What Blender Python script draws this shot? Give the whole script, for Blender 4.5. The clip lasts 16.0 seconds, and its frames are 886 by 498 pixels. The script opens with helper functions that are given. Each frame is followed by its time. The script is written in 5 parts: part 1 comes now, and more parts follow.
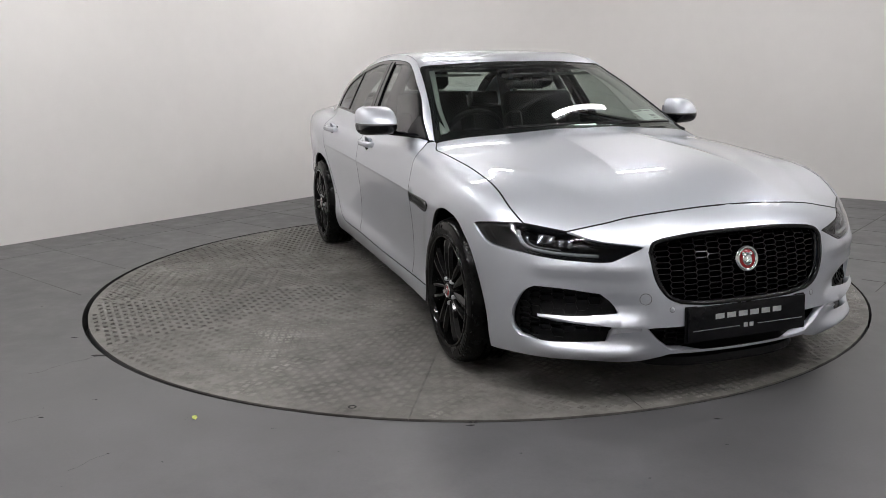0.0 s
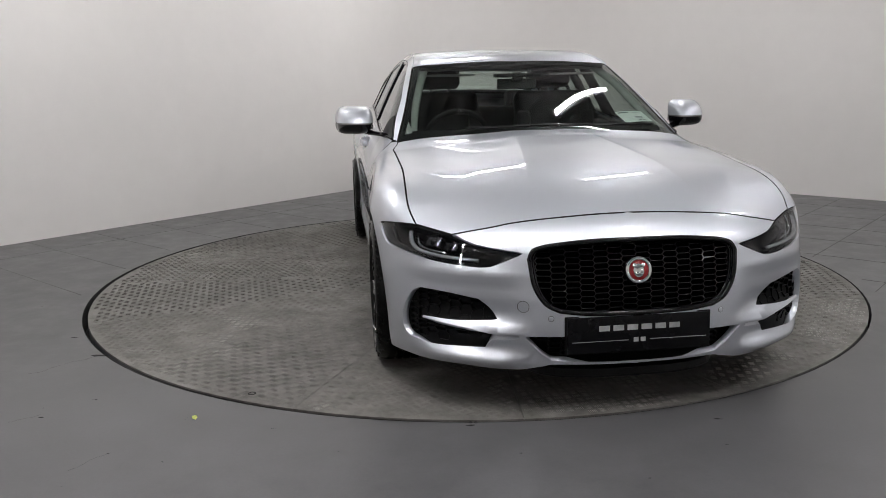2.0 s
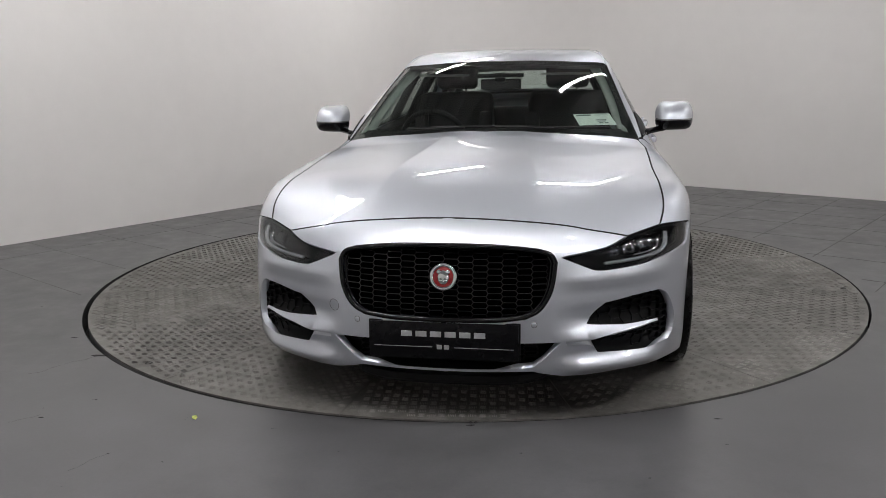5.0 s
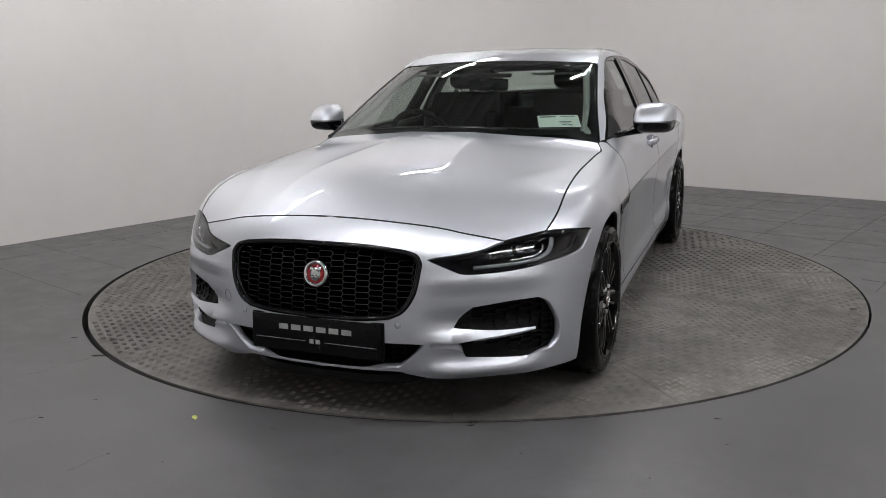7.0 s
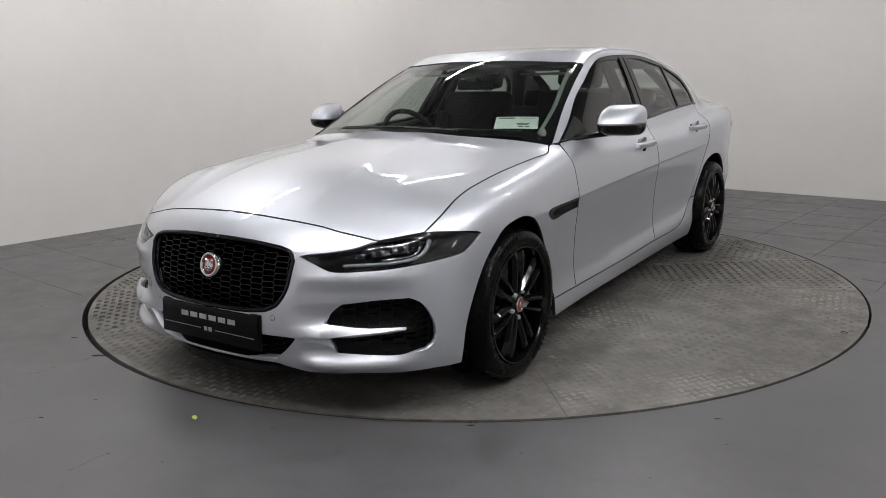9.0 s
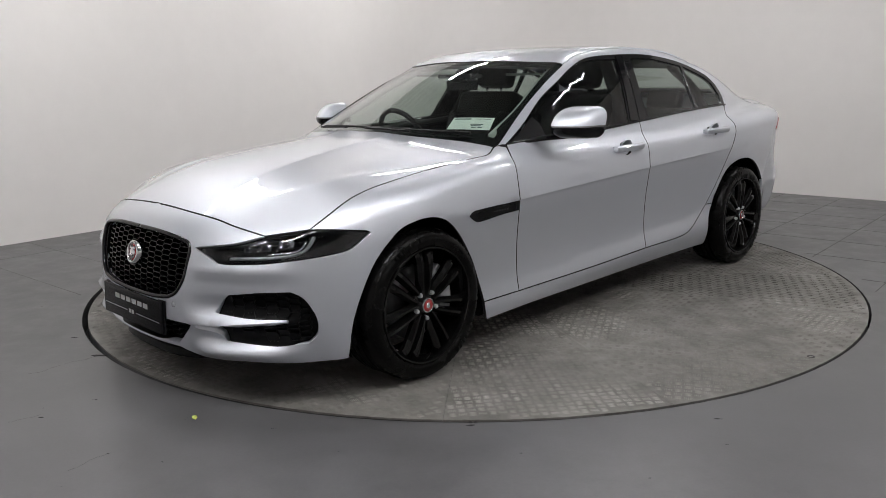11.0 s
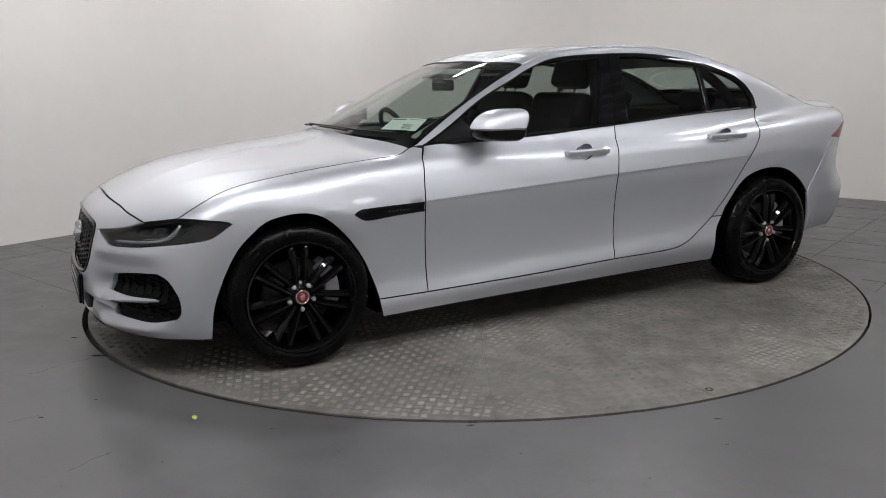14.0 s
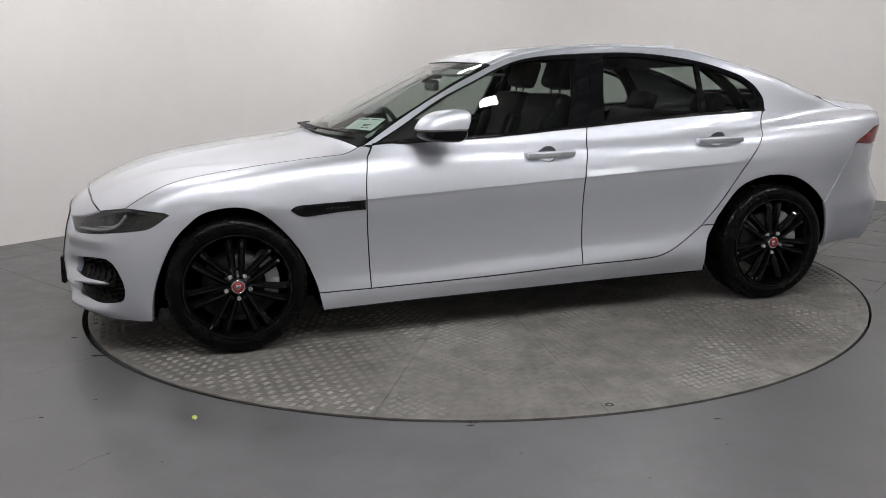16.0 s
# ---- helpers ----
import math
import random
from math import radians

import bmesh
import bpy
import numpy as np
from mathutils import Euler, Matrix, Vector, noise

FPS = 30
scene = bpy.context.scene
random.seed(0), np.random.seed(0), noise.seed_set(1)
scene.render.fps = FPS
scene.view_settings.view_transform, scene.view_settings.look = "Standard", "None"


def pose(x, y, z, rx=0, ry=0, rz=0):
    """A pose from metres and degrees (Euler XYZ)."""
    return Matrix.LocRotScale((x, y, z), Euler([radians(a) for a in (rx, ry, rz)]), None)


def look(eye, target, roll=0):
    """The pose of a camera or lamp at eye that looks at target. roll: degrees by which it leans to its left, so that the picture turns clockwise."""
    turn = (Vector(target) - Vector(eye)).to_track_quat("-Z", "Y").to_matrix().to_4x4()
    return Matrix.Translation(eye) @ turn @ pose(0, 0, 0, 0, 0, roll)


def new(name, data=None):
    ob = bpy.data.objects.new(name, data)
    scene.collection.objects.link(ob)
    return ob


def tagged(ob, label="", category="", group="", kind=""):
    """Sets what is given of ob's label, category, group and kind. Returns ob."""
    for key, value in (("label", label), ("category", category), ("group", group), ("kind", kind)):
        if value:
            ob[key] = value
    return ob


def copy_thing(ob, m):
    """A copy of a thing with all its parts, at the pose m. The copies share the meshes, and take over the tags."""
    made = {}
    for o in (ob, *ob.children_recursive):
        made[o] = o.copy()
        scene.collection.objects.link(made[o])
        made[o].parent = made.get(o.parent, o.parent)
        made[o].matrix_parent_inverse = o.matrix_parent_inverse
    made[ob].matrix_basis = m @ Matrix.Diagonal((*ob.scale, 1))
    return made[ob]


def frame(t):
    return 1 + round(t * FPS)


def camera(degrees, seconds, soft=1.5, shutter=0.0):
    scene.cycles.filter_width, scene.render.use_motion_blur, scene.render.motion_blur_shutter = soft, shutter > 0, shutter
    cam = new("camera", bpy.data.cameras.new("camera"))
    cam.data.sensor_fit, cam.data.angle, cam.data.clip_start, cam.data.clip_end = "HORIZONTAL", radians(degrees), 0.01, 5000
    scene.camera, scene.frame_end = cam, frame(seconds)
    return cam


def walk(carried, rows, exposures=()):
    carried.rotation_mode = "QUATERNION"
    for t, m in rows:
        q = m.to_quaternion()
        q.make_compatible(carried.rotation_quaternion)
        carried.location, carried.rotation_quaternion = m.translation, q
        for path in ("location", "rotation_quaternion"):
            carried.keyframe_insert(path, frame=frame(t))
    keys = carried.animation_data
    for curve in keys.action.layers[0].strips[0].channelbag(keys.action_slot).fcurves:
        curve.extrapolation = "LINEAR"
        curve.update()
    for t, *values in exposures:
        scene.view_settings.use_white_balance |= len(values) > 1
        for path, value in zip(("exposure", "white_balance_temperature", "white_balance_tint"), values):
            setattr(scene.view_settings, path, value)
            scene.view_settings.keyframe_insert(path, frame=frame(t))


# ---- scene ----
import functools
from mathutils import geometry

EYE, AHEAD, ROLL = (0.0, -5.022, 1.234), (-0.0348, 0.9773, -0.2094), -1.008
cam = camera(57.62, 16.0, soft=0.6)
EXPOSURES = ((0.0, -0.1), (1.5, -0.2), (3.0, -0.27), (7.0, -0.34), (8.0, -0.3), (9.0, -0.22), (12.5, -0.12), (14.5, -0.2), (16.0, -0.09))
STAND = look(EYE, Vector(EYE) + Vector(AHEAD), ROLL)
walk(cam, [(0.0, STAND), (16.0, STAND)], EXPOSURES)

# ---- light: tubes under the ceiling, some of them added as fill; the world is a dim even grey outside the closed room ----
world = bpy.data.worlds.new("world")
scene.world = world
world.use_nodes = True
world.node_tree.nodes["Background"].inputs[0].default_value = (0.8, 0.85, 0.9, 1)
world.node_tree.nodes["Background"].inputs[1].default_value = 0.05
scene.view_settings.exposure = 0.0
TUBE_POWER, PANEL_POWER = 136.0, 11.0


# ---- materials ----
def shader(name, colour, rough=0.5, metal=0.0, **more):
    m = bpy.data.materials.new(name)
    m.use_nodes = True
    b = m.node_tree.nodes["Principled BSDF"]
    b.inputs["Base Color"].default_value = (*colour, 1)
    b.inputs["Roughness"].default_value = rough
    b.inputs["Metallic"].default_value = metal
    for k, v in more.items():
        b.inputs[k.replace("_", " ")].default_value = v
    return m


def node(m, kind, **inputs):
    n = m.node_tree.nodes.new(kind)
    for k, v in inputs.items():
        n.inputs[k.replace("_", " ")].default_value = v
    return n


def noise_of(m, scale, detail=4.0, rough=0.6, stretch=(1, 1, 1), space="Object"):
    tc, mp = node(m, "ShaderNodeTexCoord"), node(m, "ShaderNodeMapping")
    mp.inputs["Scale"].default_value = stretch
    n = node(m, "ShaderNodeTexNoise", Scale=scale, Detail=detail, Roughness=rough)
    m.node_tree.links.new(tc.outputs[space], mp.inputs[0])
    m.node_tree.links.new(mp.outputs[0], n.inputs["Vector"])
    return n.outputs["Fac"]


def blend(m, fac, stops):
    r = node(m, "ShaderNodeValToRGB")
    e = r.color_ramp.elements
    while len(e) < len(stops):
        e.new(0.5)
    for el, (pos, col) in zip(e, stops):
        el.position, el.color = pos, (*col, 1) if len(col) == 3 else col
    m.node_tree.links.new(fac, r.inputs[0])
    return r.outputs[0]


def mixed(m, a, b, mode="MULTIPLY", fac=1.0):
    n = node(m, "ShaderNodeMixRGB", Fac=fac)
    n.blend_type = mode
    m.node_tree.links.new(a, n.inputs[1])
    m.node_tree.links.new(b, n.inputs[2])
    return n.outputs[0]


def into(m, out, socket):
    m.node_tree.links.new(out, m.node_tree.nodes["Principled BSDF"].inputs[socket])


def bump(m, fac, strength, distance=0.002):
    b = node(m, "ShaderNodeBump", Strength=strength, Distance=distance)
    m.node_tree.links.new(fac, b.inputs["Height"])
    into(m, b.outputs[0], "Normal")


def worn(m, dark, light, scale=6.0, rough=None, relief=0.0, fine=60.0):
    """Two scales of variation on colour, and on gloss and relief if wanted."""
    big, small = noise_of(m, scale), noise_of(m, fine, 3.0)
    col = mixed(m, blend(m, big, [(0.3, dark), (0.7, light)]), blend(m, small, [(0.3, (0.86,) * 3), (0.7, (1, 1, 1))]))
    into(m, col, "Base Color")
    if rough:
        into(m, blend(m, big, [(0.3, (rough[0],) * 3), (0.7, (rough[1],) * 3)]), "Roughness")
    if relief:
        bump(m, small, relief)
    return m


def paint_material():
    m = shader("silver_paint", (0.6, 0.62, 0.66), 0.47, 0.84, Coat_Weight=1.0, Coat_Roughness=0.02)
    flake = noise_of(m, 900.0, 1.0)
    into(m, blend(m, flake, [(0.3, (0.57, 0.595, 0.65)), (0.7, (0.69, 0.715, 0.77))]), "Base Color")
    return m


def glass_material(name, tint, gloss=1.0):
    """Clear glass: tinted see-through with a mirror sheen that grows at grazing angles."""
    m = bpy.data.materials.new(name)
    m.use_nodes = True
    t, out = m.node_tree, m.node_tree.nodes["Material Output"]
    t.nodes.remove(t.nodes["Principled BSDF"])
    see, shine, mix = node(m, "ShaderNodeBsdfTransparent"), node(m, "ShaderNodeBsdfGlossy", Roughness=0.01), node(m, "ShaderNodeMixShader")
    see.inputs[0].default_value = (*tint, 1)
    shine.inputs[0].default_value = (gloss, gloss, gloss, 1)
    edge = node(m, "ShaderNodeLayerWeight", Blend=0.5)
    power, scale, base = node(m, "ShaderNodeMath"), node(m, "ShaderNodeMath"), node(m, "ShaderNodeMath")
    power.operation, scale.operation, base.operation = "POWER", "MULTIPLY", "ADD"
    power.inputs[1].default_value, scale.inputs[1].default_value, base.inputs[1].default_value = 5.0, 0.9, 0.05
    t.links.new(edge.outputs["Facing"], power.inputs[0])
    t.links.new(power.outputs[0], scale.inputs[0])
    t.links.new(scale.outputs[0], base.inputs[0])
    t.links.new(base.outputs[0], mix.inputs[0])
    t.links.new(see.outputs[0], mix.inputs[1])
    t.links.new(shine.outputs[0], mix.inputs[2])
    t.links.new(mix.outputs[0], out.inputs[0])
    return m


def glow_material(name, colour, power):
    m = bpy.data.materials.new(name)
    m.use_nodes = True
    b = m.node_tree.nodes["Principled BSDF"]
    b.inputs["Base Color"].default_value = (0.8, 0.8, 0.8, 1)
    b.inputs["Emission Color"].default_value = (*colour, 1)
    b.inputs["Emission Strength"].default_value = power
    return m


PAINT = paint_material()
GLOSS_BLACK = worn(shader("gloss_black", (0.005, 0.005, 0.006), 0.06, 0.0, Specular_IOR_Level=0.3), (0.003, 0.003, 0.004), (0.007, 0.007, 0.008), 20)
SATIN_BLACK = worn(shader("satin_black_plastic", (0.008, 0.008, 0.009), 0.42, 0.0, Specular_IOR_Level=0.15), (0.003, 0.003, 0.0035), (0.007, 0.007, 0.0075), 12, (0.36, 0.5), 0.1, 300)
MATT_BLACK = worn(shader("matt_black", (0.006, 0.006, 0.006), 0.8, 0.0, Specular_IOR_Level=0.04), (0.002, 0.002, 0.002), (0.005, 0.005, 0.005), 8)
RUBBER = worn(shader("tyre_rubber", (0.004, 0.004, 0.004), 0.25, 0.0, Specular_IOR_Level=0.13), (0.0015, 0.0015, 0.0015), (0.004, 0.004, 0.0038), 9, (0.14, 0.36), 0.35, 70)
WHEEL_BLACK = worn(shader("wheel_black", (0.004, 0.004, 0.004), 0.06, 0.0, Specular_IOR_Level=0.33), (0.003, 0.003, 0.003), (0.006, 0.006, 0.006), 15)
CHROME = worn(shader("chrome", (0.75, 0.75, 0.76), 0.12, 1.0), (0.68, 0.68, 0.7), (0.8, 0.8, 0.81), 30)
STEEL = worn(shader("steel_disc", (0.06, 0.06, 0.063), 0.4, 0.8), (0.045, 0.045, 0.047), (0.08, 0.08, 0.083), 20, (0.32, 0.5))
GREY_METAL = worn(shader("caliper_grey", (0.45, 0.46, 0.47), 0.45, 0.3), (0.38, 0.39, 0.4), (0.52, 0.53, 0.54), 20)
RED_ENAMEL = worn(shader("red_enamel", (0.32, 0.02, 0.025), 0.25, 0.0, Coat_Weight=0.6), (0.26, 0.015, 0.02), (0.38, 0.03, 0.03), 60)
LAMP_RED = worn(shader("lamp_red", (0.18, 0.006, 0.01), 0.15, 0.0, Coat_Weight=0.25), (0.13, 0.004, 0.007), (0.22, 0.008, 0.012), 25)
LETTER_GREY = worn(shader("letter_grey", (0.55, 0.56, 0.57), 0.3, 0.6), (0.5, 0.51, 0.52), (0.6, 0.61, 0.62), 40)
PLATE_BLACK = worn(shader("plate_black", (0.004, 0.004, 0.005), 0.2, 0.0, Specular_IOR_Level=0.18), (0.003, 0.003, 0.004), (0.006, 0.006, 0.007), 15)
PAPER = worn(shader("paper", (0.72, 0.78, 0.74), 0.6), (0.68, 0.75, 0.71), (0.76, 0.81, 0.77), 10)
INK = worn(shader("ink", (0.06, 0.09, 0.09), 0.6), (0.05, 0.08, 0.08), (0.08, 0.11, 0.11), 30)
LEATHER = worn(shader("black_leather", (0.005, 0.005, 0.0055), 0.5, 0.0, Specular_IOR_Level=0.12), (0.004, 0.004, 0.004), (0.008, 0.008, 0.0085), 7, (0.42, 0.58), 0.2, 90)
DASH = worn(shader("dash_plastic", (0.008, 0.008, 0.009), 0.6, 0.0, Specular_IOR_Level=0.12), (0.003, 0.003, 0.0035), (0.006, 0.006, 0.0065), 9, None, 0.15, 200)
TRIM_GREY = worn(shader("pale_cabin_trim", (0.3, 0.31, 0.3), 0.8), (0.25, 0.265, 0.25), (0.31, 0.325, 0.31), 10)
LAMP_SILVER = worn(shader("lamp_silver", (0.5, 0.51, 0.52), 0.25, 0.3), (0.24, 0.245, 0.25), (0.32, 0.325, 0.33), 40)
DARK_CHROME = worn(shader("dark_chrome", (0.16, 0.16, 0.17), 0.18, 0.9), (0.12, 0.12, 0.13), (0.22, 0.22, 0.23), 50)
SCREEN_GLASS = glass_material("windscreen_glass", (0.72, 0.79, 0.75))
SIDE_GLASS = glass_material("side_glass", (0.54, 0.59, 0.56))
LENS_GLASS = glass_material("lamp_lens", (0.82, 0.84, 0.86))
SOFT = glow_material("softbox_cloth", (0.95, 0.98, 1.0), PANEL_POWER)
LED_BACK = glow_material("led_tube_bright", (1.0, 0.985, 0.985), TUBE_POWER * 0.85)
LED = glow_material("led_tube", (1.0, 0.985, 0.99), TUBE_POWER)


def floor_material():
    m = shader("grey_floor_paint", (0.12, 0.12, 0.125), 0.4)
    big, mid, small = noise_of(m, 0.7, 3), noise_of(m, 5.0, 6, 0.7), noise_of(m, 90.0, 3)
    col = blend(m, big, [(0.3, (0.088, 0.087, 0.090)), (0.7, (0.116, 0.115, 0.119))])
    col = mixed(m, col, blend(m, mid, [(0.32, (0.74,) * 3), (0.5, (0.98,) * 3), (0.66, (1.2,) * 3)]))
    into(m, mixed(m, col, blend(m, small, [(0.3, (0.93,) * 3), (0.7, (1, 1, 1))])), "Base Color")
    into(m, blend(m, mid, [(0.3, (0.27,) * 3), (0.7, (0.5,) * 3)]), "Roughness")
    bump(m, mid, 0.06)
    return m


def tread_material():
    m = shader("worn_tread_steel", (0.3, 0.29, 0.27), 0.5, 0.12, Specular_IOR_Level=0.25)
    big, mid, small = noise_of(m, 1.1, 4), noise_of(m, 7.0, 5, 0.7), noise_of(m, 140.0, 3)
    col = blend(m, big, [(0.32, (0.158, 0.153, 0.145)), (0.5, (0.205, 0.199, 0.189)), (0.68, (0.265, 0.258, 0.244))])
    col = mixed(m, col, blend(m, mid, [(0.32, (0.68, 0.67, 0.65)), (0.5, (0.95, 0.94, 0.92)), (0.68, (1.15, 1.14, 1.12))]))
    into(m, mixed(m, col, blend(m, small, [(0.3, (0.85,) * 3), (0.7, (1, 1, 1))])), "Base Color")
    into(m, blend(m, mid, [(0.3, (0.62,) * 3), (0.7, (0.42,) * 3)]), "Roughness")
    bump(m, small, 0.12, 0.001)
    return m


def bar_material():
    m = shader("polished_tread_bar", (0.4, 0.39, 0.37), 0.55, 0.15, Specular_IOR_Level=0.35)
    big, mid = noise_of(m, 1.3, 4), noise_of(m, 9.0, 5, 0.7)
    col = blend(m, big, [(0.38, (0.18, 0.175, 0.165)), (0.52, (0.225, 0.22, 0.207)), (0.62, (0.42, 0.41, 0.39))])
    into(m, mixed(m, col, blend(m, mid, [(0.3, (0.7, 0.69, 0.67)), (0.7, (1.15, 1.14, 1.12))])), "Base Color")
    into(m, blend(m, mid, [(0.3, (0.62,) * 3), (0.7, (0.46,) * 3)]), "Roughness")
    return m


FLOOR_PAINT, TREAD, TREAD_BAR = floor_material(), tread_material(), bar_material()


def wall_material():
    m = shader("white_wall_paint", (0.78, 0.76, 0.74), 0.7)
    into(m, mixed(m, blend(m, noise_of(m, 0.7), [(0.3, (0.75, 0.727, 0.71)), (0.7, (0.785, 0.762, 0.745))]), blend(m, noise_of(m, 6.0, 5.0), [(0.3, (0.975,) * 3), (0.7, (1, 1, 1))])), "Base Color")
    bump(m, noise_of(m, 90.0, 3.0), 0.02, 0.001)
    return m


WALL_PAINT = wall_material()
CEILING_PAINT = worn(shader("ceiling_paint", (0.3, 0.3, 0.3), 0.8), (0.27, 0.27, 0.27), (0.33, 0.33, 0.33), 0.9)
# near black: dirt in floor grooves, and shade painted into the car's shut lines
GROOVE = worn(shader("groove_dirt_and_shade", (0.03, 0.03, 0.03), 0.8), (0.006, 0.006, 0.006), (0.018, 0.017, 0.016), 6)
JOINT = worn(shader("floor_joint", (0.06, 0.06, 0.058), 0.7), (0.056, 0.056, 0.054), (0.085, 0.084, 0.08), 5)
LEAF = worn(shader("yellow_leaf", (0.45, 0.5, 0.12), 0.6), (0.35, 0.42, 0.08), (0.55, 0.58, 0.15), 60)


# ---- mesh helpers ----
def mesh_of(name, verts, faces, material, smooth=True):
    me = bpy.data.meshes.new(name)
    me.from_pydata([tuple(map(float, v)) for v in verts], [], [tuple(map(int, f)) for f in faces])
    me.polygons.foreach_set("use_smooth", [smooth] * len(me.polygons))
    me.materials.append(material)
    me.update()
    return me


def part(name, me, parent=None, label="", m=None):
    """Links a mesh, or a bmesh with its material, as one object under a thing or a part."""
    ob = new(name, me)
    if parent:
        ob.parent = parent
    if m is not None:
        ob.matrix_basis = m
    return tagged(ob, label)


def from_bm(name, bm, material, smooth=True):
    me = bpy.data.meshes.new(name)
    bmesh.ops.recalc_face_normals(bm, faces=bm.faces[:])
    bm.to_mesh(me)
    bm.free()
    me.polygons.foreach_set("use_smooth", [smooth] * len(me.polygons))
    if smooth:
        me.set_sharp_from_angle(angle=radians(35))
    me.materials.append(material)
    return me


def box(bm, x0, x1, y0, y1, z0, z1, bevel=0.0, segments=2, m=None):
    vs = bmesh.ops.create_cube(bm, size=1.0)["verts"]
    bmesh.ops.transform(bm, verts=vs, matrix=Matrix.LocRotScale(((x0 + x1) / 2, (y0 + y1) / 2, (z0 + z1) / 2), None, (x1 - x0, y1 - y0, z1 - z0)))
    if bevel:
        es = list({e for v in vs for e in v.link_edges})
        r = bmesh.ops.bevel(bm, geom=es, offset=bevel, segments=segments, profile=0.6, affect="EDGES")
        vs = list({v for f in r["faces"] for v in f.verts} | {v for v in vs if v.is_valid})
    if m is not None:
        bmesh.ops.transform(bm, verts=vs, matrix=m)
    return vs


def lathe(profile, n=64, axis="y"):
    """Vertices and faces of a closed profile of (radius, along) turned about the axis."""
    k, vs, fs = len(profile), [], []
    for i in range(n):
        c, s = math.cos(2 * math.pi * i / n), math.sin(2 * math.pi * i / n)
        vs += [(r * c, a, r * s) if axis == "y" else (r * c, r * s, a) for r, a in profile]
    for i in range(n):
        for j in range(k - 1):
            a, b = i * k + j, (i + 1) % n * k + j
            fs.append((a, a + 1, b + 1, b))
    return vs, fs


def curve_through(pts, step=0.02, closed=False):
    """A smooth line through guide points."""
    p = np.array(pts, float)
    if len(p) == 2:
        n = max(2, int(np.linalg.norm(p[1] - p[0]) / step) + 1)
        return p[0] + (p[1] - p[0]) * np.linspace(0, 1, n)[:, None]
    q = np.vstack([2 * p[0] - p[1], p, 2 * p[-1] - p[-2]])
    out = []
    for i in range(1, len(q) - 2):
        n = max(2, int(np.linalg.norm(q[i + 1] - q[i]) / step) + 1)
        t = np.linspace(0, 1, n, endpoint=False)[:, None]
        a, b, c, d = q[i - 1:i + 3]
        out.append(0.5 * (2 * b + (c - a) * t + (2 * a - 5 * b + 4 * c - d) * t ** 2 + (3 * b - a - 3 * c + d) * t ** 3))
    return np.vstack(out + [p[-1:]])


def sweep(line, radius, n=8, flat=1.0):
    """A tube along a line."""
    line = [Vector(p) for p in line]
    vs, fs, up = [], [], Vector((0.1, 0.2, 1)).normalized()
    for i, p in enumerate(line):
        t = (line[min(i + 1, len(line) - 1)] - line[max(i - 1, 0)]).normalized()
        a = t.cross(up).normalized()
        b = a.cross(t)
        vs += [p + radius * (a * math.cos(2 * math.pi * j / n) + flat * b * math.sin(2 * math.pi * j / n)) for j in range(n)]
    for i in range(len(line) - 1):
        fs += [(i * n + j, i * n + (j + 1) % n, (i + 1) * n + (j + 1) % n, (i + 1) * n + j) for j in range(n)]
    fs += [tuple(range(n))[::-1], tuple((len(line) - 1) * n + j for j in range(n))]
    return vs, fs


# ---- the car's skin: an implicit form in car space (x ahead, y left, z up) ----
def spline(xs, ys):
    """Natural cubic spline through the knots, straight beyond its ends."""
    order = np.argsort(xs)
    xs, ys = np.array(xs, float)[order], np.array(ys, float)[order]
    n, gap = len(xs), np.diff(xs)
    a, b = np.eye(n), np.zeros(n)
    for i in range(1, n - 1):
        a[i, i - 1:i + 2] = gap[i - 1], 2 * (gap[i - 1] + gap[i]), gap[i]
        b[i] = 6 * ((ys[i + 1] - ys[i]) / gap[i] - (ys[i] - ys[i - 1]) / gap[i - 1])
    m = np.linalg.solve(a, b)

    def value(x):
        x = np.asarray(x, float)
        c = np.clip(x, xs[0], xs[-1])
        i = np.clip(np.searchsorted(xs, c) - 1, 0, n - 2)
        h, l, r = gap[i], xs[i + 1] - c, c - xs[i]
        v = (m[i] * l ** 3 + m[i + 1] * r ** 3) / (6 * h) + (ys[i] / h - m[i] * h / 6) * l + (ys[i + 1] / h - m[i + 1] * h / 6) * r
        lo = (ys[1] - ys[0]) / gap[0] - gap[0] * m[1] / 6
        hi = (ys[-1] - ys[-2]) / gap[-1] + gap[-1] * m[-2] / 6
        return v + np.minimum(x - xs[0], 0) * lo + np.maximum(x - xs[-1], 0) * hi
    return value


def ramp(x, a, b):
    t = np.clip((x - a) / (b - a), 0, 1)
    return t * t * (3 - 2 * t)


def smax(a, b, k):
    return np.maximum(a, b) + np.maximum(k - np.abs(a - b), 0) ** 2 / (4 * k)


HALF_WIDTH = spline([-2.6, -2.3, -2.0, -1.42, -1.0, -0.3, 0.3, 0.8, 1.42, 1.7, 2.0, 2.3],
                    [0.76, 0.835, 0.882, 0.912, 0.902, 0.892, 0.89, 0.892, 0.912, 0.905, 0.885, 0.85])
TUCK = spline([0.10, 0.17, 0.25, 0.33, 0.45, 0.58, 0.70, 0.80, 0.88, 0.95, 1.05, 1.2],
              [0.05, 0.020, 0.010, 0.019, 0.021, 0.011, 0.0, 0.012, 0.036, 0.072, 0.14, 0.26])
NOSE = spline([0.10, 0.15, 0.22, 0.30, 0.39, 0.50, 0.60, 0.66, 0.72, 0.80],
              [2.12, 2.19, 2.235, 2.25, 2.25, 2.238, 2.215, 2.19, 2.14, 2.0])
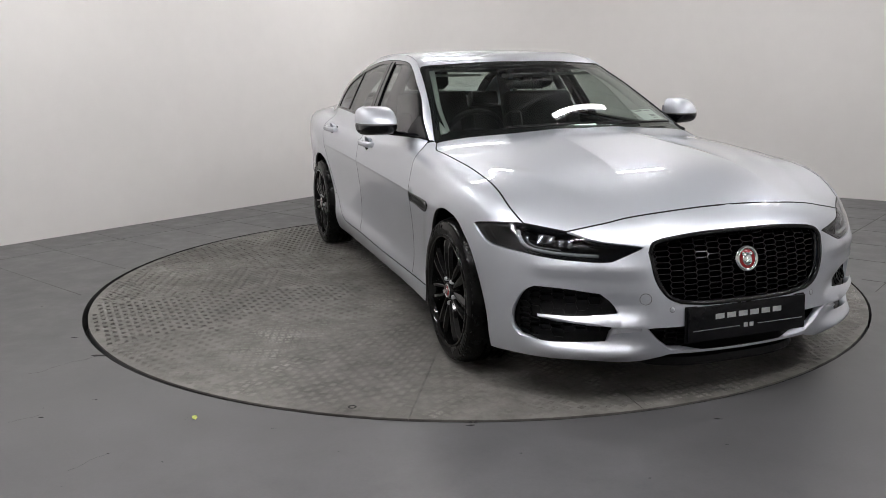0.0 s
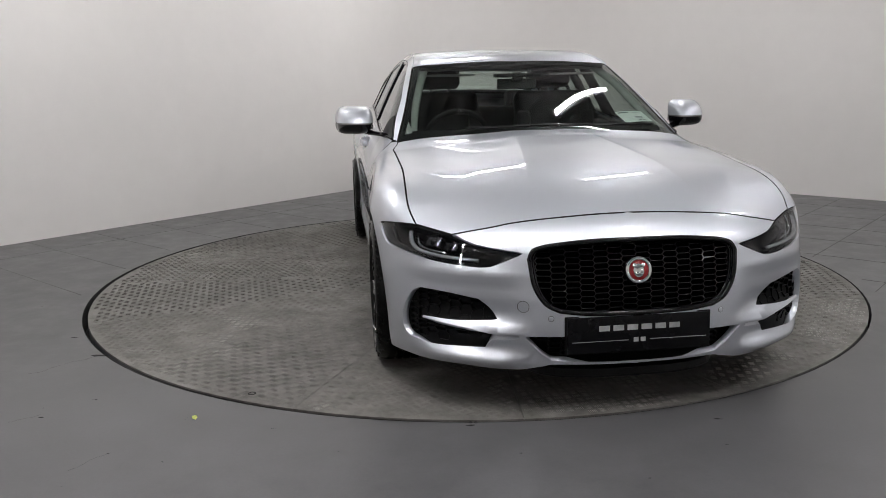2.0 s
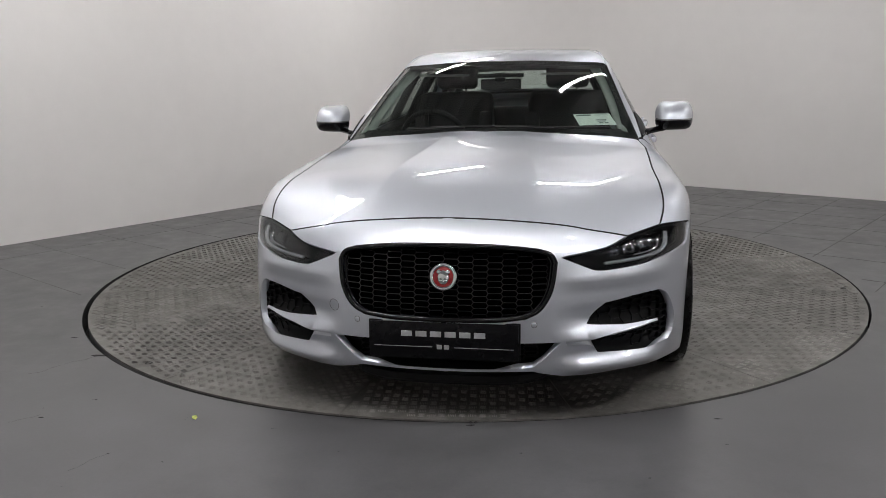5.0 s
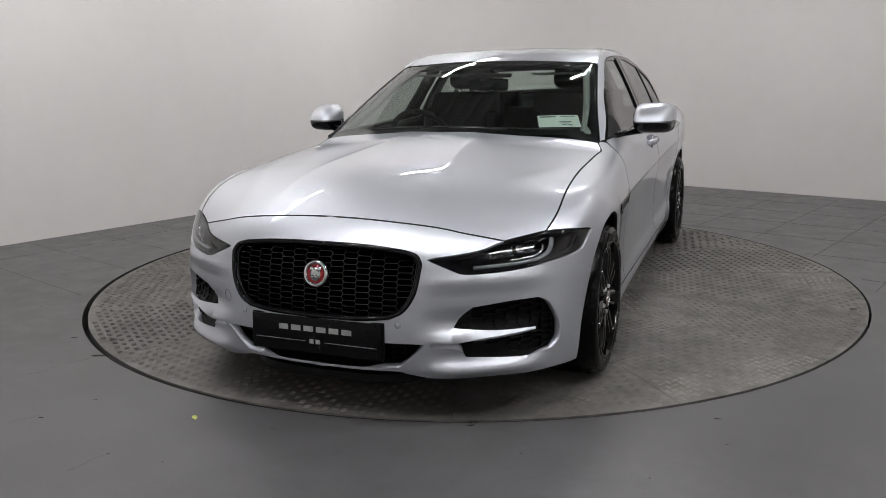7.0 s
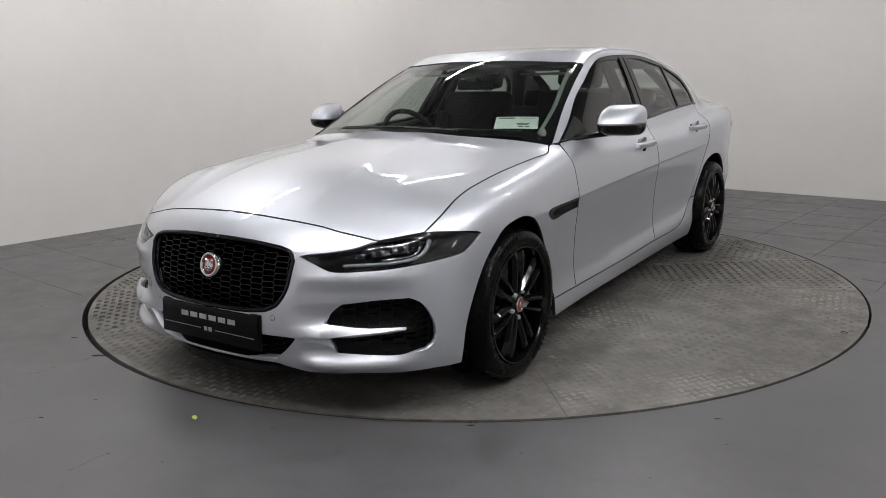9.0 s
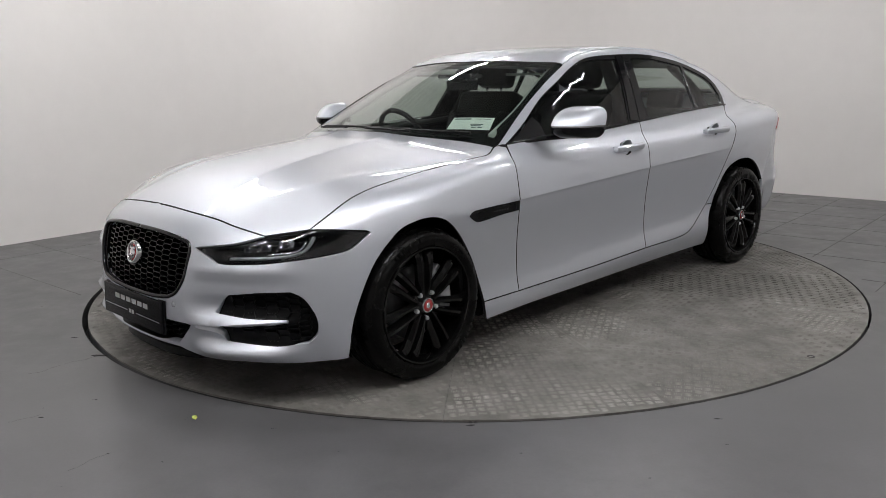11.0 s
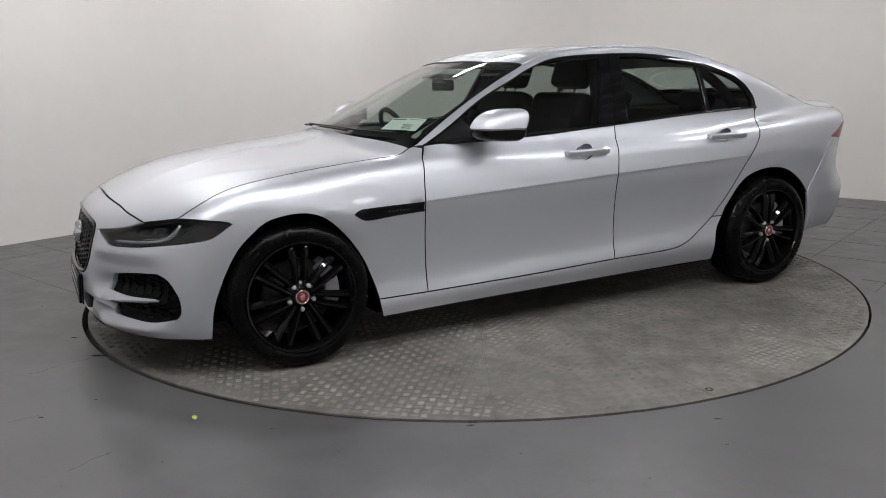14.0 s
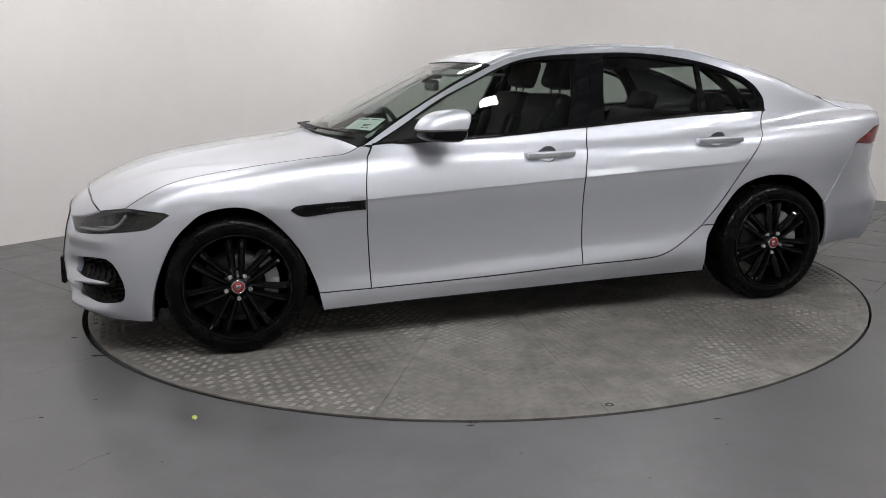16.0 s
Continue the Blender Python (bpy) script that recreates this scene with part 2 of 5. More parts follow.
NOSE_PLAN = spline([0, 0.26, 0.44, 0.60, 0.70, 0.78, 0.84, 0.88, 0.92, 1.0],
                   [0, 0.014, 0.058, 0.135, 0.205, 0.285, 0.375, 0.47, 0.66, 1.1])
TAIL = spline([0.10, 0.2, 0.3, 0.45, 0.52, 0.6, 0.75, 0.85, 0.95, 1.05, 1.2],
              [-2.2, -2.31, -2.405, -2.455, -2.46, -2.415, -2.395, -2.412, -2.445, -2.47, -2.4])
TAIL_PLAN = spline([0, 0.3, 0.5, 0.65, 0.75, 0.82, 0.88, 1.0], [0, 0.03, 0.085, 0.15, 0.225, 0.31, 0.45, 0.9])
DECK = spline([2.4, 2.25, 2.2, 2.1, 2.0, 1.69, 1.45, 1.2, 1.0, 0.7, 0, -1, -1.6, -2.03, -2.3, -2.46],
              [0.55, 0.655, 0.69, 0.742, 0.785, 0.862, 0.895, 0.924, 0.943, 0.955, 0.96, 0.985, 1.04, 1.055, 1.045, 1.035])
ROOF = spline([1.5, 1.25, 1.0, 0.62, 0.244, 0.08, -0.18, -0.46, -0.75, -1.07, -1.36, -1.66, -2.03, -2.25, -2.5],
              [0.70, 0.84, 0.965, 1.147, 1.308, 1.354, 1.389, 1.401, 1.399, 1.372, 1.313, 1.225, 1.095, 1.055, 1.03])


# ledges of the front corners: proud at their lower edge, drawn back at their upper one
BLADES = spline([0.15, 0.18, 0.218, 0.262, 0.295, 0.326, 0.372, 0.44, 0.50, 0.535, 0.57, 0.62],
                [0.0, 0.006, 0.032, -0.014, -0.002, 0.022, -0.022, -0.010, 0.0, 0.013, 0.001, 0.0])


def half_width(x, z):
    crease = 0.68 + (0.81 - x) * 0.0435
    s = z - crease
    above = np.maximum(s, 0)
    folded = np.where(s < 0, TUCK(np.minimum(s, 0) + 0.70) + 0.0035 * (1 - np.exp(np.minimum(s, 0) / 0.007)), 0.15 * above + 0.66 * above ** 2)
    k = ramp(x, -1.7, -0.85) * ramp(-x, -1.7, -0.75)
    w = HALF_WIDTH(x) - folded * k - TUCK(s + 0.70) * (1 - k)
    w = w - 0.30 * np.maximum(0.50 - z, 0) * ramp(-x, 1.72, 1.90)
    ledge = np.maximum(0.305 + (0.8 - x) * 0.05 - z, 0)
    w = w + 0.09 * ledge * np.exp(-(ledge / 0.12) ** 4) * ramp(x, -1.05, -0.7) * ramp(-x, -1.05, -0.5)
    for hub in (1.417, -1.417):
        r = np.hypot(x - hub, z - 0.32)
        w = w + 0.007 * np.exp(-((r - 0.375) / 0.055) ** 2) * ramp(z, 0.28, 0.55)
    return w


def bulge_edge(x):
    return 0.19 + 0.13 * ramp(x, 0.9, 2.1)


def bonnet_form(x, y):
    """A flat raised centre that breaks off along two ridges, and a soft swell over each wing."""
    a = np.abs(y)
    d = a - bulge_edge(x)
    d = (d + np.sqrt(d * d + 0.000036)) / 2
    ridge = 0.72 - 0.24 * ramp(x, 1.2, 2.05)
    rise = 0.014 * np.exp(-d / 0.075) + 0.005 * np.exp(-((a - ridge) / 0.055) ** 2) * ramp(x, 1.0, 1.7)
    return rise * ramp(x, 0.8, 1.0) * (1 - 0.85 * ramp(x, 1.6, 2.15))


def skin(x, y, z):
    """Below nought inside the car's body, above nought outside."""
    a = np.abs(y)
    side = a - half_width(x, z)
    corner = ramp(a, 0.36, 0.52) * (1 - ramp(a, 0.70, 0.82))
    sculpt = BLADES(np.clip(z, 0.15, 0.62))
    front = (x - NOSE(z) + NOSE_PLAN(a) - corner * sculpt) * 0.85
    rear = (TAIL(z) + TAIL_PLAN(a) - x) * 0.9
    sweep = x + 0.40 * ramp(x, 1.55, 1.98) * a * a
    top = (z - DECK(sweep) + 0.115 * a * a - bonnet_form(x, y)) * 0.93
    low = smax(smax(smax(side, front, 0.05), rear, 0.06), top, 0.055 + 0.03 * ramp(-x, 1.0, 1.8))
    bow = 0.42 * ramp(x, -0.3, 0.2) - 0.2 * ramp(-x, 0.9, 1.3)
    roof = (z - ROOF(x + bow * a * a) + 0.055 * a * a) * 0.9
    tumble = 0.792 - 0.46 * (np.maximum(z, 0.85) - 0.95) - 0.16 * np.maximum(z - 0.95, 0) ** 2 - 0.03 * ramp(x, 0.45, 0.85) - 0.16 * ramp(-x, 1.3, 2.3)
    glass = np.maximum(np.maximum(smax(roof, (a - tumble) * 0.9, 0.07), 0.84 - z), rear + 0.02)
    return -smax(-low, -glass, 0.035)


def skin_normal(p):
    e = 0.002
    g = np.stack([skin(*(p + d).T) - skin(*(p - d).T) for d in np.eye(3) * e], -1)
    return g / np.linalg.norm(g, axis=1, keepdims=True)


def cast(origin, way, near=0.0, far=2.5, steps=160):
    """The first places where rays meet the skin; those that miss end at their nearest approach."""
    s = np.linspace(near, far, steps)
    val = np.stack([skin(*(origin + way * d).T) for d in s], 1)
    inside = val < 0
    hit = inside.any(1)
    j = np.where(hit, inside.argmax(1), val.argmin(1)).clip(1)
    lo, hi = s[j - 1], s[j]
    for _ in range(14):
        mid = (lo + hi) / 2
        v = skin(*(origin + way * mid[:, None]).T) < 0
        hi, lo = np.where(v & hit, mid, hi), np.where(v | ~hit, lo, mid)
    d = np.where(hit, hi, s[j])
    return origin + way * d[:, None], hit


# ---- panels cut from the skin ----
def snapped(p):
    """Guide points drawn onto the skin."""
    for _ in range(6):
        p = p - skin(*p.T)[:, None] * skin_normal(p) * 0.9
    return p


def within(pts, poly):
    x, y = pts.T
    inside, j = np.zeros(len(pts), bool), len(poly) - 1
    for i in range(len(poly)):
        (ax, ay), (bx, by) = poly[i], poly[j]
        if ay != by:
            inside ^= ((ay > y) != (by > y)) & (x < (bx - ax) * (y - ay) / (by - ay) + ax)
        j = i
    return inside


def inset(poly, gap):
    """A polygon drawn in by the gap (out, where the gap is below nought)."""
    n, before = np.roll(poly, -1, 0) - poly, poly - np.roll(poly, 1, 0)
    area = (poly[:, 0] * np.roll(poly[:, 1], -1) - poly[:, 1] * np.roll(poly[:, 0], -1)).sum()
    def left(v):
        return np.stack([-v[:, 1], v[:, 0]], 1) / (np.linalg.norm(v, axis=1, keepdims=True) + 1e-9)
    d = left(n) + left(before)
    return poly + d / (np.linalg.norm(d, axis=1, keepdims=True) + 1e-9) * gap * (1 if area > 0 else -1)


def axes_of(way):
    way = np.array(way, float) / np.linalg.norm(way)
    up = np.array([0, 0, 1.0]) if abs(way[2]) < 0.9 else np.array([1.0, 0, 0])
    e1 = np.cross(up, way)
    e1 /= np.linalg.norm(e1)
    return e1, np.cross(way, e1), way


def outline_on(lines, way, step=0.02, mid=False):
    """Guide lines (a list of lists of points, smooth in themselves) as one flat loop seen along the way."""
    e1, e2, _ = axes_of(way)
    pts = np.vstack([curve_through(l, step) for l in lines])
    pts = snapped(pts)
    keep = np.linalg.norm(pts - np.roll(pts, 1, 0), axis=1) > 0.002
    pts = pts[keep]
    flat = np.stack([pts @ e1, pts @ e2], 1)
    return (flat, np.abs(pts[:, 1]) < 0.002) if mid else flat


def lay(flat, way, offset=0.0):
    """Flat points thrown onto the skin along the way."""
    e1, e2, d = axes_of(way)
    p, _ = cast(flat[:, :1] * e1 + flat[:, 1:] * e2 - d * 3.2, np.tile(d, (len(flat), 1)), 0.3, 4.6, 300)
    n = skin_normal(p)
    return p + n * offset, n


def panel_data(lines, way, holes=(), step=0.035, offset=0.0, gap=0.0028, rim=0.016, seam=False, folds=()):
    """A sheet cut from the skin: its vertices, faces and normals, with folded edges of depth rim."""
    loop, middle = outline_on(lines, way, mid=True)
    outer = inset(loop, gap)
    if seam:
        outer[middle] = loop[middle]
    inner = [inset(outline_on(h, way), -gap) for h in holes]
    lo, hi = outer.min(0), outer.max(0)
    gx, gy = np.arange(lo[0] + step / 2, hi[0], step), np.arange(lo[1] + step / 2, hi[1], step)
    grid = np.array([(x + (step / 2 if j % 2 else 0), y) for j, y in enumerate(gy) for x in gx]).reshape(-1, 2)
    ok = within(grid, outer)
    for h in inner:
        ok &= ~within(grid, h)
    bends = [outline_on([f], way) for f in folds]
    edge = np.vstack([outer, *inner, *bends])
    grid = grid[ok]
    near = np.array([np.min(((edge - g) ** 2).sum(1)) for g in grid]) if len(grid) else np.zeros(0)
    grid = grid[near > (0.45 * step) ** 2] if len(grid) else grid
    pts, edges = [], []
    for loop in (outer, *inner):
        k, n = len(pts), len(loop)
        pts += list(map(Vector, loop))
        edges += [(k + i, k + (i + 1) % n) for i in range(n)]
    for line in bends:
        k = len(pts)
        line = line[within(line, outer)]
        pts += list(map(Vector, line))
        edges += [(k + i, k + i + 1) for i in range(len(line) - 1)]
    pts += [Vector(g) for g in grid]
    v2, _, f2, *_ = geometry.delaunay_2d_cdt(pts, edges, [], 0, 1e-6)
    flat = np.array([tuple(v) for v in v2])
    tri = np.array([f for f in f2 if len(f) == 3])
    mid = flat[tri].mean(1)
    ok = within(mid, outer)
    for h in inner:
        ok &= ~within(mid, h)
    tri = tri[ok]
    used = np.unique(tri)
    remap = np.full(len(flat), -1)
    remap[used] = np.arange(len(used))
    flat, tri = flat[used], remap[tri]
    p, n = lay(flat, way, offset)
    met = np.abs(skin(*(p - n * offset).T)) < 0.004
    tri = tri[met[tri].all(1)]
    f = np.cross(p[tri[:, 1]] - p[tri[:, 0]], p[tri[:, 2]] - p[tri[:, 0]])
    flip = (f * n[tri[:, 0]]).sum(1) < 0
    tri[flip] = tri[flip][:, ::-1]
    faces = [tuple(t) for t in tri]
    normals = [[n[i] for i in t] for t in faces]
    if rim:
        count = {}
        for a, b, c in faces:
            for e in ((a, b), (b, c), (c, a)):
                count[e] = count.get(e, 0) + 1
        border = [e for e in count if (e[1], e[0]) not in count]
        if seam:
            border = [(a, b) for a, b in border if abs(p[a][1]) > 0.004 or abs(p[b][1]) > 0.004]
        low = {}
        verts = list(p)
        for a, b in border:
            for i in (a, b):
                if i not in low:
                    low[i] = len(verts)
                    verts.append(p[i] - n[i] * rim)
        for a, b in border:
            faces.append((b, a, low[a], low[b]))
            out = np.cross(p[b] - p[a], n[a])
            out = out / (np.linalg.norm(out) + 1e-9)
            normals.append([out * 0.8 + n[b] * 0.6, out * 0.8 + n[a] * 0.6, out, out])
        p = np.array(verts)
    return p, faces, normals


def mirrored(data):
    p, faces, normals = data
    s = np.array([1, -1, 1.0])
    return p * s, [f[::-1] for f in faces], [[v * s for v in n[::-1]] for n in normals]


def joined(*datas):
    vs, fs, ns = [], [], []
    for p, f, n in datas:
        fs += [tuple(i + len(vs) for i in face) for face in f]
        vs += list(p)
        ns += n
    return np.array(vs), fs, ns


def sheet(name, data, material, parent, label="", edge=None):
    p, faces, normals = data
    me = mesh_of(name, p, faces, material)
    # folded panel edges coloured dark to stand for shade in the gaps
    if edge:
        me.materials.append(edge)
        me.polygons.foreach_set("material_index", [int(len(f) == 4) for f in faces])
    me.normals_split_custom_set([tuple(np.asarray(v) / (np.linalg.norm(v) + 1e-9)) for n in normals for v in n])
    return part(name, me, parent, label)


def sides(name, lines, way, material, parent, label="", **more):
    """The same sheet on the car's left and on its right."""
    d = panel_data(lines, way, **more)
    edge = GROOVE if material is PAINT else None
    return sheet(name, d, material, parent, label, edge), sheet(name, mirrored(d), material, parent, label, edge)


def whole(half):
    """A loop over both sides from the lines of its left half, given from the front's middle to the rear's middle."""
    flip = [[(x, -y, z) for x, y, z in l][::-1] for l in half[::-1]]
    return half + flip


def box_bar(a, b, n, wide, deep):
    """The eight corners and faces of a slim bar from a to b that stands deep along n."""
    t = (b - a) / (np.linalg.norm(b - a) + 1e-9)
    s = np.cross(t, n) * wide / 2
    v = [a - s, a + s, b + s, b - s]
    v += [q - n * deep for q in v]
    return v, [(0, 1, 2, 3), (0, 4, 5, 1), (1, 5, 6, 2), (2, 6, 7, 3), (3, 7, 4, 0)]


def honeycomb(lines, way, offset, pitch, height, wide=0.004, deep=0.02):
    """A lattice of flat hexagons inside the outline, laid at a depth below the skin."""
    poly = outline_on(lines, way)
    lo, hi = poly.min(0), poly.max(0)
    segs, flat, tip = [], 0.42 * pitch, 0.58 * pitch
    for c in range(int((hi[0] - lo[0]) / pitch) + 2):
        for r in range(int((hi[1] - lo[1]) / height) + 2):
            x, y, h = lo[0] + pitch * c, lo[1] + height * (r + 0.5 * (c % 2)), height / 2
            segs += [((x - flat, y + h), (x + flat, y + h)), ((x + flat, y + h), (x + tip, y)), ((x + tip, y), (x + flat, y - h))]
    segs = np.array(segs)
    ok = within(segs[:, 0], poly) & within(segs[:, 1], poly)
    segs = segs[ok]
    pa, na = lay(segs[:, 0], way, offset)
    pb, _ = lay(segs[:, 1], way, offset)
    vs, fs = [], []
    for a, b, n in zip(pa, pb, na):
        v, f = box_bar(a, b, n, wide, deep)
        fs += [tuple(i + len(vs) for i in q) for q in f]
        vs += v
    return vs, fs


# ---- the room ----
def room():
    """Floor, two walls that meet in a rounded corner, two unseen walls added behind, and a ceiling."""
    corner, along_l, along_r = Vector((0.10, 5.77)), Vector((-0.621, -0.784)), Vector((0.784, -0.621))
    high, r = 3.6, 1.3
    line = [corner + along_l * 11.4]
    centre = corner + (along_l + along_r) * r
    for i in range(17):
        a = math.pi / 2 * i / 16
        line.append(centre - along_r * r * math.cos(a) - along_l * r * math.sin(a))
    line.append(corner + along_r * 11.6)
    line.append(corner + along_r * 11.6 + along_l * 11.4)

    def wall(name, pts, label):
        vs, fs, n = [], [], len(pts)
        for i, p in enumerate(pts):
            t = (pts[min(i + 1, n - 1)] - pts[max(i - 1, 0)]).normalized()
            out = Vector((-t.y, t.x)) * 0.15
            q = p + out
            vs += [(p.x, p.y, 0), (p.x, p.y, high), (q.x, q.y, high), (q.x, q.y, 0)]
        for i in range(n - 1):
            fs += [(4 * i + k, 4 * i + (k + 1) % 4, 4 * i + 4 + (k + 1) % 4, 4 * i + 4 + k) for k in range(4)]
        fs += [(0, 1, 2, 3), (4 * n - 1, 4 * n - 2, 4 * n - 3, 4 * n - 4)]
        me = mesh_of(name, vs, fs, WALL_PAINT)
        me.set_sharp_from_angle(angle=radians(30))
        tagged(part(name, me), label, "wall", kind="structure")
    wall("wall_north", line[:19], "plain white painted studio wall with a rounded corner")
    # unseen walls added behind the camera, set close enough to bounce fill light
    wall("wall_east", [line[18], line[19]], "unseen white painted wall, added to close the room and bounce light")
    wall("wall_south", [line[19], line[0]], "unseen white painted wall, added to close the room and bounce light")
    bm = bmesh.new()
    # the floor is a sheet with a round pit for the turntable
    n, big = 128, 14.0
    ring = [bm.verts.new((-0.0085 + 2.2815 * math.cos(2 * math.pi * i / n), -0.003 + 2.2815 * math.sin(2 * math.pi * i / n), 0)) for i in range(n)]
    far = [bm.verts.new((big * math.cos(2 * math.pi * i / n), big * math.sin(2 * math.pi * i / n), 0)) for i in range(n)]
    pit = [bm.verts.new((v.co.x, v.co.y, -0.12)) for v in ring]
    for i in range(n):
        j = (i + 1) % n
        bm.faces.new((ring[i], ring[j], far[j], far[i]))
        bm.faces.new((ring[j], ring[i], pit[i], pit[j])).material_index = 1
    bm.faces.new(pit).material_index = 1
    slab = from_bm("floor", bm, FLOOR_PAINT, False)
    slab.materials.append(GROOVE)
    tagged(part("floor", slab), "dark grey painted concrete showroom floor, scuffed", "floor", kind="structure")
    bm = bmesh.new()
    rib = 0.25
    for i in range(int(12.5 / rib) + 1):
        p0, p1 = corner + along_r * (i * rib), corner + along_r * (i * rib) + along_l * 13.0
        d = along_r * rib
        prof = [(0, high), (0.3, high), (0.4, high + 0.05), (0.9, high + 0.05), (1.0, high)]
        row0 = [bm.verts.new((*(p0 + d * f), z)) for f, z in prof]
        row1 = [bm.verts.new((*(p1 + d * f), z)) for f, z in prof]
        for k in range(4):
            bm.faces.new((row0[k], row0[k + 1], row1[k + 1], row1[k]))
    tagged(part("ceiling", from_bm("ceiling", bm, CEILING_PAINT, False)), "grey ribbed metal sheet ceiling", "ceiling", kind="structure")


def tube_light(x0, y0, x1, y1, glow, z=3.40):
    a, b = Vector((x0, y0, z)), Vector((x1, y1, z))
    base = tagged(new("tube_light"), "white LED tube light batten under the ceiling", "ceiling light", "tube lights under the ceiling")
    base.matrix_basis = Matrix.Translation((a + b) / 2) @ (b - a).to_track_quat("X", "Z").to_matrix().to_4x4()
    half = (b - a).length / 2
    bm = bmesh.new()
    box(bm, -half, half, -0.05, 0.05, 0.03, 0.09, 0.008)
    for s in (-1, 1):
        box(bm, s * half * 0.6 - 0.01, s * half * 0.6 + 0.01, -0.01, 0.01, 0.08, 0.22)
    part("housing", from_bm("housing", bm, CEILING_PAINT), base)
    bm = bmesh.new()
    box(bm, -half + 0.02, half - 0.02, -0.025, 0.025, -0.005, 0.028, 0.01)
    part("diffuser", from_bm("diffuser", bm, glow), base, "glowing white diffuser")


room()
# first two fit mirrored streaks; several others are added to brighten walls, nose, flanks
for ends in ((1.04, 1.08, 2.1, 2.35), (-0.80, 2.30, 0.15, 3.45), (-2.9, -0.3, -1.9, 0.9), (3.3, 0.1, 4.1, 1.1), (-0.55, -4.0, 0.45, -2.8),
             (-1.75, -3.3, -0.75, -2.1), (1.5, -4.5, 2.5, -3.3), (3.5, -3.0, 4.5, -1.8), (-3.0, -4.4, -2.0, -3.2)):
    tube_light(*ends, LED_BACK if ends[1] > -0.5 else LED)


def panel_light(x, y, size=0.42, z=3.5):
    base = tagged(new("panel_light"), "small square white LED panel under the ceiling", "ceiling light", "square panel lights under the ceiling")
    base.matrix_basis = pose(x, y, z, 0, 0, 38)
    bm = bmesh.new()
    box(bm, -size / 2 - 0.02, size / 2 + 0.02, -size / 2 - 0.02, size / 2 + 0.02, 0.012, 0.06, 0.006)
    box(bm, -0.01, 0.01, -0.01, 0.01, 0.055, 0.13)
    part("housing", from_bm("housing", bm, CEILING_PAINT), base)
    bm = bmesh.new()
    box(bm, -size / 2, size / 2, -size / 2, size / 2, 0.0, 0.012, 0.003)
    part("diffuser", from_bm("diffuser", bm, LED), base, "glowing white diffuser")


for x, y in ((1.65, -2.4),):
    panel_light(x, y, 0.17)


def softbox(x, y, z, aim, wide=1.5, high=1.1, cloth=SOFT):
    base = tagged(new("softbox_light"), "assumed square white softbox on a black tripod stand, out of view", "studio light")
    base.matrix_basis = pose(x, y, 0, 0, 0, aim)
    bm = bmesh.new()
    box(bm, -wide / 2, wide / 2, 0.0, 0.03, z - high / 2, z + high / 2, 0.01)
    part("front_cloth", from_bm("front_cloth", bm, cloth), base, "glowing white cloth")
    bm = bmesh.new()
    back = [bm.verts.new((sx * 0.12, -0.4, z + sz * 0.12)) for sx, sz in ((-1, -1), (1, -1), (1, 1), (-1, 1))]
    front = [bm.verts.new((sx * wide / 2, -0.005, z + sz * high / 2)) for sx, sz in ((-1, -1), (1, -1), (1, 1), (-1, 1))]
    bm.faces.new(back)
    for i in range(4):
        bm.faces.new((back[i], back[(i + 1) % 4], front[(i + 1) % 4], front[i]))
    part("shell", from_bm("shell", bm, SATIN_BLACK, False), base, "black cloth shell")
    part("pole", mesh_of("pole", *sweep([(0, -0.4, z), (0, -0.4, 0.35)], 0.016), SATIN_BLACK), base)
    for k in range(3):
        a = 2 * math.pi * k / 3
        part("leg", mesh_of("leg", *sweep([(0, -0.4, 0.55), (0.45 * math.cos(a), -0.4 + 0.45 * math.sin(a), 0.012)], 0.012), SATIN_BLACK), base)


# assumed form of an unseen bright source mirrored in door and front window
softbox(5.0, -5.36, 1.9, 38, 0.5, 0.5)


# ---- the turntable ----
TABLE_R = 2.262


